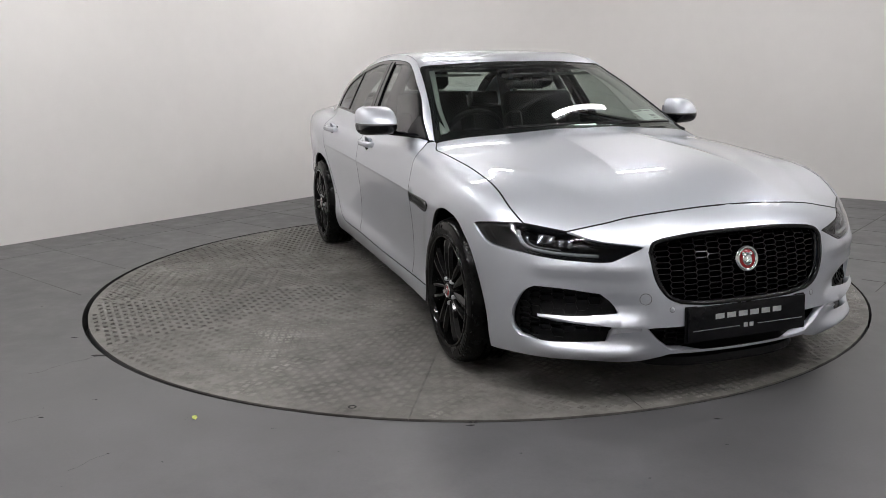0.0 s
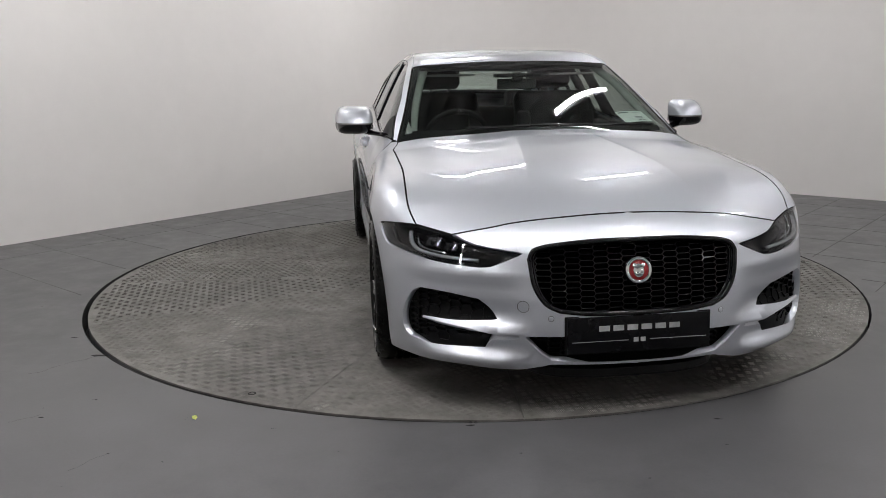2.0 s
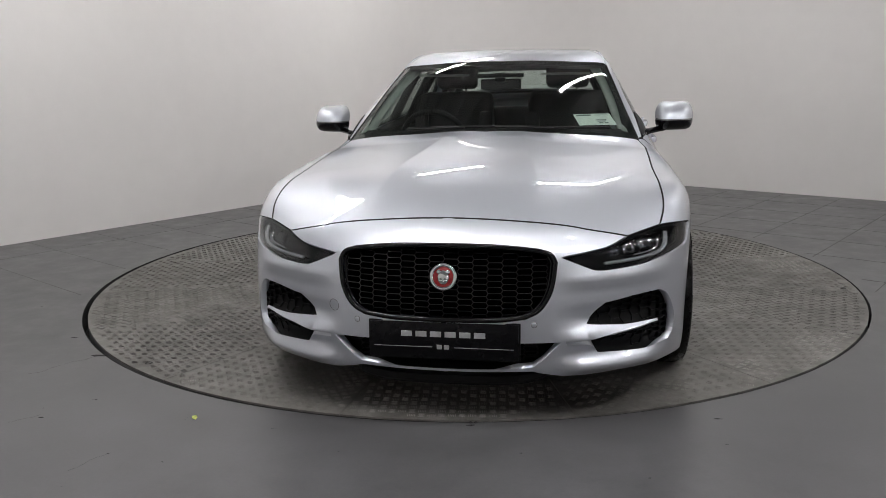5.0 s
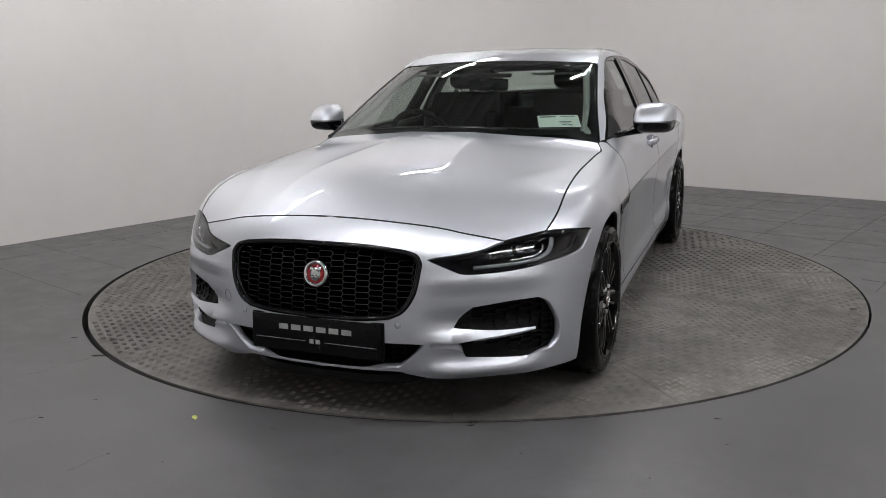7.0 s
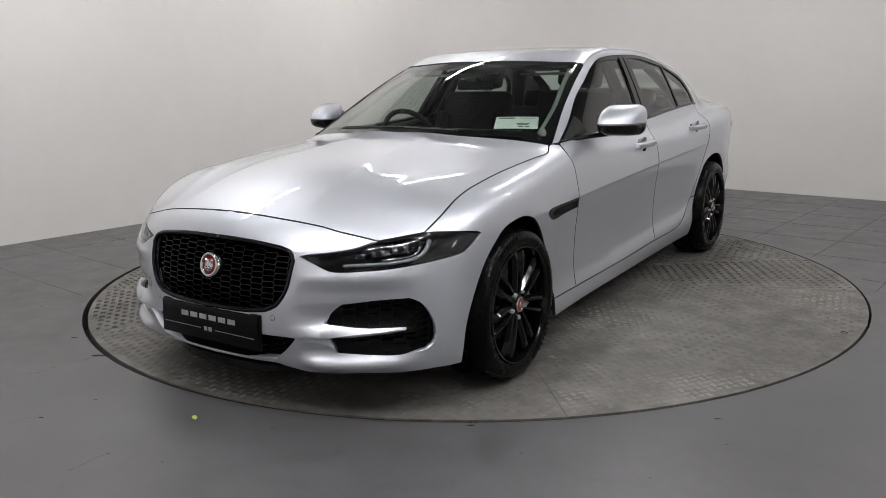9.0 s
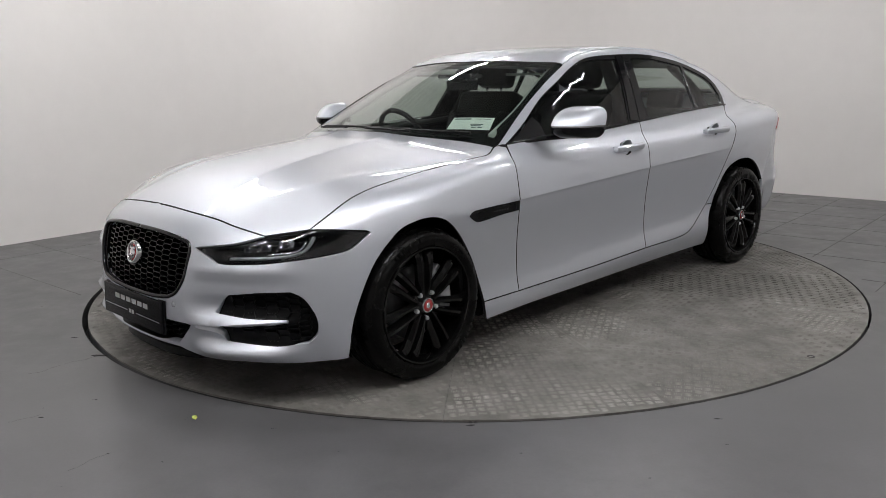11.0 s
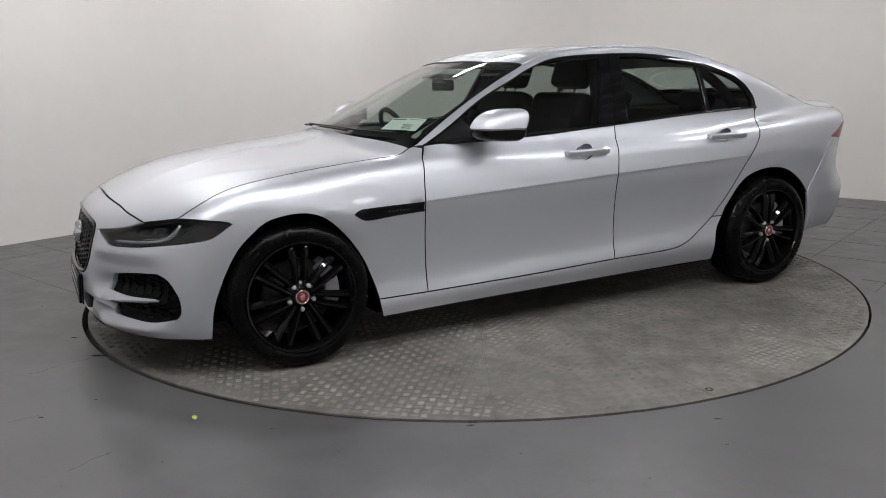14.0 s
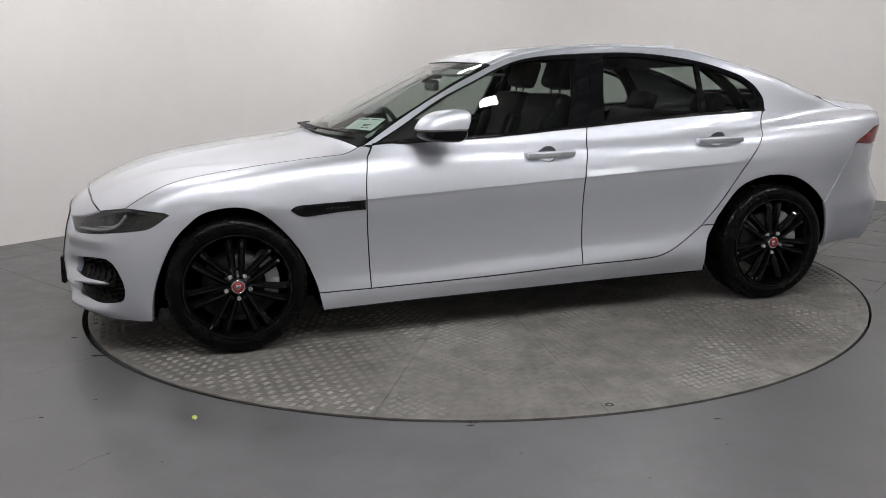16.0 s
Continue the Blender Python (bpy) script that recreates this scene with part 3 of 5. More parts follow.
def turntable():
    base = tagged(new("turntable"), "round steel turntable clad in worn five-bar tread plate", "turntable")
    # plates cut in strips with hair-thin joints between them
    part("rim", mesh_of("rim", *lathe([(TABLE_R - 0.02, -0.012), (TABLE_R, -0.012), (TABLE_R, -0.10), (TABLE_R - 0.02, -0.10)], 160, "z"), STEEL), base, "dark steel rim")
    pitch, start, n = 0.038, radians(16.5), 16
    bars_v, bars_f = [], []
    for k in range(n):
        a0, a1 = start + 2 * math.pi * k / n, start + 2 * math.pi * (k + 1) / n
        g0, g1, r0 = 0.0012, 0.0012, 0.36
        bm = bmesh.new()
        arc = [(TABLE_R * math.cos(a), TABLE_R * math.sin(a)) for a in np.linspace(a0 + g0 / TABLE_R, a1 - g1 / TABLE_R, 16)]
        core = [(r0 * math.cos(a), r0 * math.sin(a)) for a in np.linspace(a1 - g1 / r0, a0 + g0 / r0, 5)]
        f = bm.faces.new([bm.verts.new((*p, 0)) for p in arc + core])
        r = bmesh.ops.extrude_face_region(bm, geom=[f])
        bmesh.ops.translate(bm, verts=[v for v in r["geom"] if isinstance(v, bmesh.types.BMVert)], vec=(0, 0, -0.008))
        part("tread_plate", from_bm("tread_plate", bm, TREAD, False), base)
        mid = (a0 + a1) / 2 + (radians(45) if k % 2 else 0)
        c, s = math.cos(mid), math.sin(mid)
        for i in range(-50, 63):
            for j in range(-62, 62):
                u, v = (i + 0.5) * pitch, (j + 0.5) * pitch
                px, py = c * u - s * v, s * u + c * v
                rr, aa = math.hypot(px, py), (math.atan2(py, px) - a0) % (2 * math.pi)
                if rr > TABLE_R - 0.03 or rr < r0 + 0.03 or aa > a1 - a0 or min(aa, a1 - a0 - aa) * rr < 0.02:
                    continue
                flip = (i + j) % 2
                for b in range(5):
                    o, ln, wd, hh = (b - 2) * 0.0066, 0.0145, 0.0023, 0.0011
                    ux, uy = (c, s) if flip else (-s, c)
                    ox, oy = px - uy * o, py + ux * o
                    k0 = len(bars_v)
                    bars_v += [(ox - ux * ln, oy - uy * ln, 0), (ox - uy * wd, oy + ux * wd, 0), (ox + ux * ln, oy + uy * ln, 0), (ox + uy * wd, oy - ux * wd, 0),
                               (ox - ux * ln * 0.55, oy - uy * ln * 0.55, hh), (ox + ux * ln * 0.55, oy + uy * ln * 0.55, hh)]
                    bars_f += [(k0 + 1, k0 + 2, k0 + 5, k0 + 4, k0), (k0 + 4, k0 + 5, k0 + 2, k0 + 3, k0)]
    vs, fs = lathe([(0.0005, 0.0), (0.3585, 0.0), (0.3585, -0.008)], 64, "z")
    part("centre_plate", mesh_of("centre_plate", vs, fs, TREAD, False), base, "round steel centre plate")
    part("bed", mesh_of("bed", *lathe([(0.0005, -0.009), (TABLE_R - 0.002, -0.009)], 96, "z"), GROOVE), base)
    me = mesh_of("tread_pattern", bars_v, bars_f, TREAD_BAR, False)
    tagged(part("tread_pattern", me, base), "raised five-bar tread pattern", kind="stuff")
    for a in (0.3, 2.4, 4.5):
        m = Matrix.Translation((2.19 * math.cos(a), 2.19 * math.sin(a), 0.0))
        part("lifting_ring", mesh_of("lifting_ring", *lathe([(0.010, 0.001), (0.014, 0.003), (0.017, 0.001)], 20, "z"), GROOVE), base, "dark recessed bolt ring", m)
    return base


TABLE = turntable()

# ---- the car: guide lines on its skin ----
CAR = tagged(new("car"), "silver four-door saloon car with black alloy wheels and black grille", "car")
SIDE, SLANT, DOWN, FRONT, CORNER, REAR = (0, -1, 0), (0, -1, -0.5), (0, 0, -1), (-1, 0, 0), (-1, -1, 0), (1, -1, 0)

SHUT = [(2.098, 0, 0.738), (2.09, 0.25, 0.728), (2.06, 0.425, 0.707), (2.045, 0.505, 0.69), (2.0, 0.64, 0.662)]
LAMP_BACK = [(2.0, 0.64, 0.662), (1.94, 0.70, 0.674), (1.88, 0.76, 0.683)]
LAMP_OUT = [(1.88, 0.76, 0.683), (1.80, 0.84, 0.68), (1.69, 0.887, 0.662)]
LAMP_UNDER = [(1.69, 0.887, 0.662), (1.77, 0.87, 0.608), (1.84, 0.842, 0.594), (1.92, 0.79, 0.583), (2.027, 0.69, 0.568), (2.105, 0.573, 0.559), (2.132, 0.52, 0.562)]
LAMP_TIP = [(2.132, 0.52, 0.562), (2.165, 0.41, 0.613)]
LAMP_OVER = [(2.165, 0.41, 0.613), (2.116, 0.503, 0.624), (2.069, 0.575, 0.637), (2.0, 0.64, 0.662)]
BONNET_SIDE = [(1.88, 0.76, 0.683), (1.79, 0.778, 0.737), (1.633, 0.775, 0.80), (1.394, 0.765, 0.842), (1.191, 0.765, 0.862), (0.98, 0.765, 0.875), (0.89, 0.765, 0.885), (0.82, 0.74, 0.916)]
COWL = [(0.82, 0.735, 0.918), (0.865, 0.62, 0.938), (0.955, 0.35, 0.953), (1.0, 0, 0.96)]
ARCH_F = [(1.60, 0.91, 0.637), (1.521, 0.917, 0.669), (1.41, 0.926, 0.681), (1.318, 0.924, 0.658), (1.227, 0.91, 0.584), (1.134, 0.89, 0.463), (1.075, 0.88, 0.333), (1.052, 0.875, 0.25)]
ARCH_F_AHEAD = [(1.60, 0.91, 0.637), (1.678, 0.896, 0.544), (1.739, 0.884, 0.428), (1.781, 0.874, 0.311), (1.798, 0.86, 0.18)]
ARCH_R = [(-1.75, 0.89, 0.513), (-1.675, 0.902, 0.59), (-1.562, 0.914, 0.657), (-1.445, 0.92, 0.684), (-1.312, 0.918, 0.677), (-1.19, 0.908, 0.624), (-1.08, 0.89, 0.481)]
DOOR_FRONT = [(0.79, 0.825, 0.872), (0.81, 0.893, 0.687), (0.802, 0.877, 0.25)]
B_SEAM = [(-0.355, 0.767, 0.967), (-0.30, 0.89, 0.707), (-0.298, 0.88, 0.277)]
DOOR_LOW_F = [(0.802, 0.877, 0.25), (0.227, 0.878, 0.26), (-0.298, 0.88, 0.277)]
DOOR_LOW_R = [(-0.298, 0.88, 0.277), (-0.655, 0.884, 0.284), (-0.781, 0.884, 0.306), (-0.887, 0.876, 0.362), (-0.99, 0.875, 0.437)]
DOOR_BACK = [(-0.99, 0.875, 0.437), (-1.097, 0.895, 0.567), (-1.209, 0.908, 0.731), (-1.30, 0.89, 0.85), (-1.36, 0.82, 0.93), (-1.405, 0.75, 1.0)]
BELT = [(0.745, 0.743, 0.903), (0.218, 0.783, 0.932), (-0.372, 0.767, 0.967), (-0.931, 0.751, 1.0), (-1.427, 0.736, 1.018)]
BELT_F = [(0.745, 0.743, 0.903), (0.218, 0.783, 0.932), (-0.355, 0.767, 0.966)]
BELT_R = [(-0.355, 0.767, 0.966), (-0.931, 0.751, 1.0), (-1.405, 0.737, 1.016)]
GLASS_BACK = [(-1.427, 0.736, 1.018), (-1.435, 0.705, 1.085), (-1.40, 0.67, 1.15)]
GLASS_TOP = [(-1.40, 0.67, 1.15), (-1.30, 0.64, 1.213), (-1.06, 0.602, 1.287), (-0.736, 0.572, 1.325), (-0.40, 0.573, 1.326), (-0.11, 0.585, 1.308), (0.06, 0.615, 1.267), (0.222, 0.65, 1.199), (0.40, 0.681, 1.117), (0.587, 0.725, 1.0), (0.745, 0.743, 0.903)]
A_PILLAR = [(0.80, 0.745, 0.925), (0.55, 0.676, 1.065), (0.30, 0.625, 1.197), (0.10, 0.595, 1.302)]
ROOF_SEAM = [(0.10, 0.595, 1.302), (-0.10, 0.56, 1.343), (-0.5, 0.53, 1.372), (-1.0, 0.53, 1.345), (-1.27, 0.54, 1.30)]
REAR_GLASS_SIDE = [(-1.27, 0.54, 1.30), (-1.55, 0.56, 1.225), (-1.82, 0.60, 1.13), (-1.93, 0.62, 1.085)]
BOOT_SIDE = [(-1.93, 0.62, 1.085), (-2.1, 0.66, 1.045), (-2.30, 0.68, 1.02), (-2.36, 0.64, 0.97), (-2.345, 0.60, 0.93)]
SCREEN_TOP = [(0.10, 0.595, 1.302), (0.18, 0.35, 1.31), (0.235, 0, 1.312)]


def pane(lines, way, material, name, parent, offset=0.0, **more):
    return sheet(name, panel_data(lines, way, offset=offset, rim=0.004, **more), material, parent)


RIDGES = [[(x, s * (float(bulge_edge(x)) + d), float(DECK(x))) for x in np.linspace(0.99, 1.95, 20)] for s in (1, -1) for d in (-0.014, -0.005, 0.0, 0.005, 0.014)]


def car_body():
    # bonnet, roof, boot
    sheet("bonnet", panel_data(whole([SHUT, LAMP_BACK, BONNET_SIDE, COWL]), DOWN, step=0.022, folds=RIDGES), PAINT, CAR, "silver bonnet with raised centre", GROOVE)
    sheet("roof", panel_data(whole([SCREEN_TOP[::-1], ROOF_SEAM, [(-1.27, 0.54, 1.30), (-1.33, 0.3, 1.315), (-1.345, 0, 1.315)]]), DOWN, step=0.05), PAINT, CAR, "", GROOVE)
    boot = [[(-1.99, 0, 1.10), (-1.975, 0.3, 1.095), (-1.93, 0.60, 1.085)], BOOT_SIDE, [(-2.345, 0.60, 0.93), (-2.32, 0.60, 0.75), (-2.33, 0.5, 0.62), (-2.38, 0, 0.62)]]
    sheet("boot_lid", panel_data(whole(boot), (0.8, 0, -0.6), step=0.05), PAINT, CAR, "", GROOVE)
    # fenders, doors, sills, quarters
    sides("fender", [LAMP_OUT[::-1], BONNET_SIDE, [(0.82, 0.74, 0.916), (0.80, 0.745, 0.925), (0.76, 0.765, 0.905)], [(0.76, 0.765, 0.905), (0.79, 0.825, 0.872)], DOOR_FRONT, [(0.802, 0.877, 0.25), (1.052, 0.875, 0.25)], ARCH_F[::-1], [(1.60, 0.91, 0.637), (1.69, 0.887, 0.662)]], SLANT, PAINT, CAR, step=0.03)


def ring_on(x, z, rx, rz, n=14):
    pts = [(x + rx * math.cos(2 * math.pi * i / n), 0.86, z + rz * math.sin(2 * math.pi * i / n)) for i in range(n)]
    return [pts + pts[:1]]


CREASE = [[(x, 0.89, 0.68 + (0.81 - x) * 0.0435 + d) for x in np.linspace(0.80, -1.2, 9)] for d in (-0.026, -0.014, -0.007, -0.001, 0.002, 0.012)]
CUPS = ((-0.105, 0.85), (-1.055, 0.887))


def doors():
    made = []
    for name, cup, lines in (("front_door", CUPS[0], [DOOR_FRONT, DOOR_LOW_F, B_SEAM[::-1], BELT_F[::-1], [(0.745, 0.743, 0.903), (0.79, 0.825, 0.872)]]),
                        ("rear_door", CUPS[1], [B_SEAM, DOOR_LOW_R, DOOR_BACK, BELT_R[::-1]])):
        made.append(sides(name, lines, (0, -1, -0.25), PAINT, CAR, step=0.03, holes=(ring_on(*cup, 0.046, 0.040),), folds=CREASE))
    return made


car_body()
DOORS = doors()
sides("sill", [[(1.052, 0.875, 0.25), (0.802, 0.877, 0.25)], DOOR_LOW_F, DOOR_LOW_R, [(-0.99, 0.875, 0.437), (-1.06, 0.885, 0.437)], [(-1.06, 0.885, 0.437), (-1.02, 0.88, 0.345), (-1.015, 0.87, 0.18)], [(-1.015, 0.87, 0.18), (0, 0.875, 0.174), (1.036, 0.87, 0.168)]], SIDE, PAINT, CAR)
LAMP_R = [[(-1.94, 0.875, 0.838), (-2.10, 0.825, 0.915)], [(-2.10, 0.825, 0.915), (-2.22, 0.745, 0.925), (-2.33, 0.60, 0.93)], [(-2.33, 0.60, 0.93), (-2.33, 0.60, 0.85)], [(-2.33, 0.60, 0.85), (-2.25, 0.70, 0.835), (-2.10, 0.82, 0.825), (-1.94, 0.875, 0.838)]]
sides("rear_quarter", [A_PILLAR, ROOF_SEAM, REAR_GLASS_SIDE, BOOT_SIDE, LAMP_R[1][::-1], LAMP_R[0][::-1], [(-1.94, 0.875, 0.838), (-1.835, 0.885, 0.65), (-1.75, 0.89, 0.513)], ARCH_R, [(-1.08, 0.89, 0.481), (-1.06, 0.885, 0.437)], [(-1.06, 0.885, 0.437), (-0.99, 0.875, 0.437)], DOOR_BACK, [(-1.405, 0.75, 1.0), (-1.427, 0.736, 1.018)], GLASS_BACK, GLASS_TOP, [(0.745, 0.743, 0.903), (0.80, 0.745, 0.925)]], (0.25, -1, -0.45), PAINT, CAR, "silver body side with roof pillar", step=0.04)
sides("tail_lamp", LAMP_R, REAR, LAMP_RED, CAR, "red tail lamp", offset=0.003, step=0.03)
# bumpers
GRILLE = [[(2.2, 0, 0.661), (2.19, 0.172, 0.655), (2.18, 0.33, 0.643)], [(2.18, 0.33, 0.643), (2.175, 0.372, 0.628), (2.175, 0.388, 0.595)], [(2.175, 0.388, 0.595), (2.195, 0.372, 0.50), (2.215, 0.335, 0.437), (2.23, 0.285, 0.410)], [(2.23, 0.285, 0.410), (2.24, 0.175, 0.399), (2.25, 0, 0.396)]]
GRILLE_CUT = [[(2.2, -0.03, 0.661), *GRILLE[0]], *GRILLE[1:3], [*GRILLE[3], (2.25, -0.03, 0.396)]]
INTAKE = [[(2.24, 0, 0.319), (2.205, 0.405, 0.314)], [(2.205, 0.405, 0.314), (2.22, 0.355, 0.258), (2.225, 0.315, 0.222)], [(2.225, 0.315, 0.222), (2.235, 0.15, 0.211), (2.235, 0, 0.210)]]
INTAKE_CUT = [[(2.24, -0.03, 0.319), *INTAKE[0]], INTAKE[1], [*INTAKE[2], (2.235, -0.03, 0.210)]]
FOG = [[(2.16, 0.505, 0.378), (2.13, 0.565, 0.438)], [(2.13, 0.57, 0.44), (2.06, 0.67, 0.455), (1.982, 0.761, 0.459)], [(1.982, 0.761, 0.459), (1.945, 0.79, 0.432), (1.912, 0.816, 0.36), (1.91, 0.817, 0.295), (1.94, 0.803, 0.262)],
       [(1.94, 0.803, 0.262), (2.03, 0.72, 0.258), (2.143, 0.546, 0.266)], [(2.143, 0.546, 0.266), (2.168, 0.503, 0.305), (2.195, 0.43, 0.312)], [(2.195, 0.43, 0.312), (2.195, 0.43, 0.319)],
       [(2.195, 0.43, 0.319), (2.172, 0.495, 0.323), (2.08, 0.655, 0.334), (1.995, 0.752, 0.343)], [(1.995, 0.752, 0.343), (1.993, 0.754, 0.358)], [(1.993, 0.754, 0.358), (2.09, 0.64, 0.366), (2.16, 0.505, 0.378)]]
BUMPER = [SHUT, LAMP_OVER[::-1], LAMP_TIP[::-1], LAMP_UNDER[::-1], [(1.69, 0.887, 0.662), (1.60, 0.91, 0.637)], ARCH_F_AHEAD,
          [(1.798, 0.86, 0.18), (1.95, 0.80, 0.165), (2.09, 0.66, 0.152), (2.16, 0.50, 0.15), (2.185, 0.42, 0.158)], [(2.185, 0.42, 0.158), (2.215, 0.34, 0.183), (2.228, 0.28, 0.195), (2.232, 0, 0.195)], [(2.232, 0, 0.195), (2.25, 0, 0.30), (2.25, 0, 0.39), (2.22, 0, 0.58), (2.098, 0, 0.738)]]
BLADE_FOLDS = [[(2.195, 0.43, z), (2.14, 0.56, z), (2.03, 0.70, z), (1.95, 0.785, z)] for z in (0.206, 0.214, 0.222, 0.232, 0.246)]
d = panel_data(BUMPER, CORNER, holes=(GRILLE_CUT, INTAKE_CUT, FOG), step=0.024, rim=0.03, seam=True, folds=BLADE_FOLDS)
BUMPER_F = sheet("front_bumper", joined(d, mirrored(d)), PAINT, CAR, "silver front bumper with sculpted corner intakes")
d = panel_data([[(-1.94, 0.875, 0.838), (-1.835, 0.885, 0.65), (-1.75, 0.89, 0.513)], [(-1.75, 0.89, 0.513), (-1.775, 0.885, 0.44), (-1.81, 0.875, 0.24)], [(-1.81, 0.875, 0.24), (-1.9, 0.86, 0.215), (-2.1, 0.78, 0.26), (-2.28, 0.5, 0.27), (-2.33, 0, 0.27)],
                [(-2.33, 0, 0.27), (-2.42, 0, 0.5), (-2.38, 0, 0.62)], [(-2.38, 0, 0.62), (-2.34, 0.5, 0.62), (-2.31, 0.60, 0.75), (-2.33, 0.60, 0.85)], LAMP_R[3]], REAR, step=0.04, seam=True)
sheet("rear_bumper", joined(d, mirrored(d)), PAINT, CAR)
# glass
DLO = [BELT, GLASS_BACK, GLASS_TOP]
W_FRONT = [[(0.66, 0.735, 0.922), (0.218, 0.775, 0.946), (-0.255, 0.765, 0.972)], [(-0.255, 0.765, 0.972), (-0.32, 0.68, 1.14), (-0.375, 0.59, 1.305)], [(-0.375, 0.59, 1.305), (-0.11, 0.59, 1.293), (0.137, 0.61, 1.243), (0.30, 0.64, 1.172), (0.446, 0.67, 1.088), (0.56, 0.705, 1.0), (0.66, 0.735, 0.922)]]
W_REAR = [[(-0.455, 0.762, 0.985), (-1.03, 0.745, 1.016)], [(-1.03, 0.745, 1.016), (-1.045, 0.70, 1.12), (-1.058, 0.615, 1.268)], [(-1.058, 0.615, 1.268), (-0.736, 0.582, 1.306), (-0.53, 0.58, 1.309)], [(-0.53, 0.58, 1.309), (-0.49, 0.68, 1.15), (-0.455, 0.762, 0.985)]]
W_QUARTER = [[(-1.062, 0.744, 1.018), (-1.39, 0.736, 1.03)], [(-1.39, 0.736, 1.03), (-1.395, 0.70, 1.09), (-1.36, 0.67, 1.15)], [(-1.36, 0.67, 1.15), (-1.28, 0.65, 1.2), (-1.085, 0.615, 1.263)], [(-1.085, 0.615, 1.263), (-1.075, 0.69, 1.14), (-1.062, 0.744, 1.018)]]
sides("window_surround", DLO, (0, -1, -0.3), GLOSS_BLACK, CAR, "gloss black window surround", holes=(W_FRONT, W_REAR, W_QUARTER), step=0.05, offset=-0.001, gap=0.001, rim=0.02)
PILLAR_F = [[(-0.268, 0.765, 0.975), (-0.345, 0.767, 0.969)], [(-0.345, 0.767, 0.969), (-0.40, 0.68, 1.15), (-0.438, 0.575, 1.318)], [(-0.438, 0.575, 1.318), (-0.385, 0.58, 1.318)], [(-0.385, 0.58, 1.318), (-0.333, 0.68, 1.14), (-0.268, 0.765, 0.975)]]
PILLAR_R = [[(-0.362, 0.767, 0.972), (-0.442, 0.762, 0.983)], [(-0.442, 0.762, 0.983), (-0.478, 0.68, 1.15), (-0.518, 0.575, 1.318)], [(-0.518, 0.575, 1.318), (-0.452, 0.575, 1.318)], [(-0.452, 0.575, 1.318), (-0.415, 0.68, 1.15), (-0.362, 0.767, 0.972)]]
for outline in (PILLAR_F, PILLAR_R):
    sides("pillar_cover", outline, (0, -1, -0.3), GLOSS_BLACK, CAR, "gloss black pillar cover", offset=0.003, gap=0.001, rim=0.008, step=0.03)
for n, w in (("front_window", W_FRONT), ("rear_window", W_REAR), ("quarter_window", W_QUARTER)):
    sides(n, w, (0, -1, -0.3), SIDE_GLASS, CAR, step=0.06, offset=-0.006, gap=-0.006, rim=0.0)
SCREEN = whole([COWL[::-1], A_PILLAR, SCREEN_TOP])
SCREEN_IN = whole([[(0.93, 0, 0.985), (0.90, 0.35, 0.975), (0.80, 0.58, 0.97), (0.765, 0.675, 0.98)], [(0.765, 0.675, 0.98), (0.53, 0.642, 1.085), (0.30, 0.59, 1.205), (0.16, 0.56, 1.275)], [(0.16, 0.56, 1.275), (0.22, 0.35, 1.29), (0.265, 0, 1.295)]])
sheet("windscreen_border", panel_data(SCREEN, DOWN, holes=(SCREEN_IN,), step=0.05, offset=-0.009, rim=0.0, gap=-0.004), GLOSS_BLACK, CAR, "black printed glass border")
WS = sheet("windscreen", panel_data(SCREEN, DOWN, step=0.05, offset=-0.004, rim=0.0), SCREEN_GLASS, CAR, "greenish clear windscreen")
BACKLIGHT = whole([[(-1.345, 0, 1.315), (-1.33, 0.3, 1.315), (-1.27, 0.54, 1.30)], REAR_GLASS_SIDE, [(-1.93, 0.60, 1.085), (-1.975, 0.3, 1.095), (-1.99, 0, 1.10)]])
BACKLIGHT_IN = whole([[(-1.40, 0, 1.30), (-1.38, 0.3, 1.30), (-1.34, 0.48, 1.285)], [(-1.34, 0.48, 1.285), (-1.6, 0.50, 1.2), (-1.85, 0.54, 1.115)], [(-1.85, 0.54, 1.115), (-1.90, 0.3, 1.12), (-1.91, 0, 1.12)]])
sheet("rear_glass_border", panel_data(BACKLIGHT, DOWN, holes=(BACKLIGHT_IN,), step=0.06, offset=-0.009, rim=0.0, gap=-0.004), GLOSS_BLACK, CAR)
RG = sheet("rear_glass", panel_data(BACKLIGHT, DOWN, step=0.06, offset=-0.004, rim=0.0), SCREEN_GLASS, CAR)


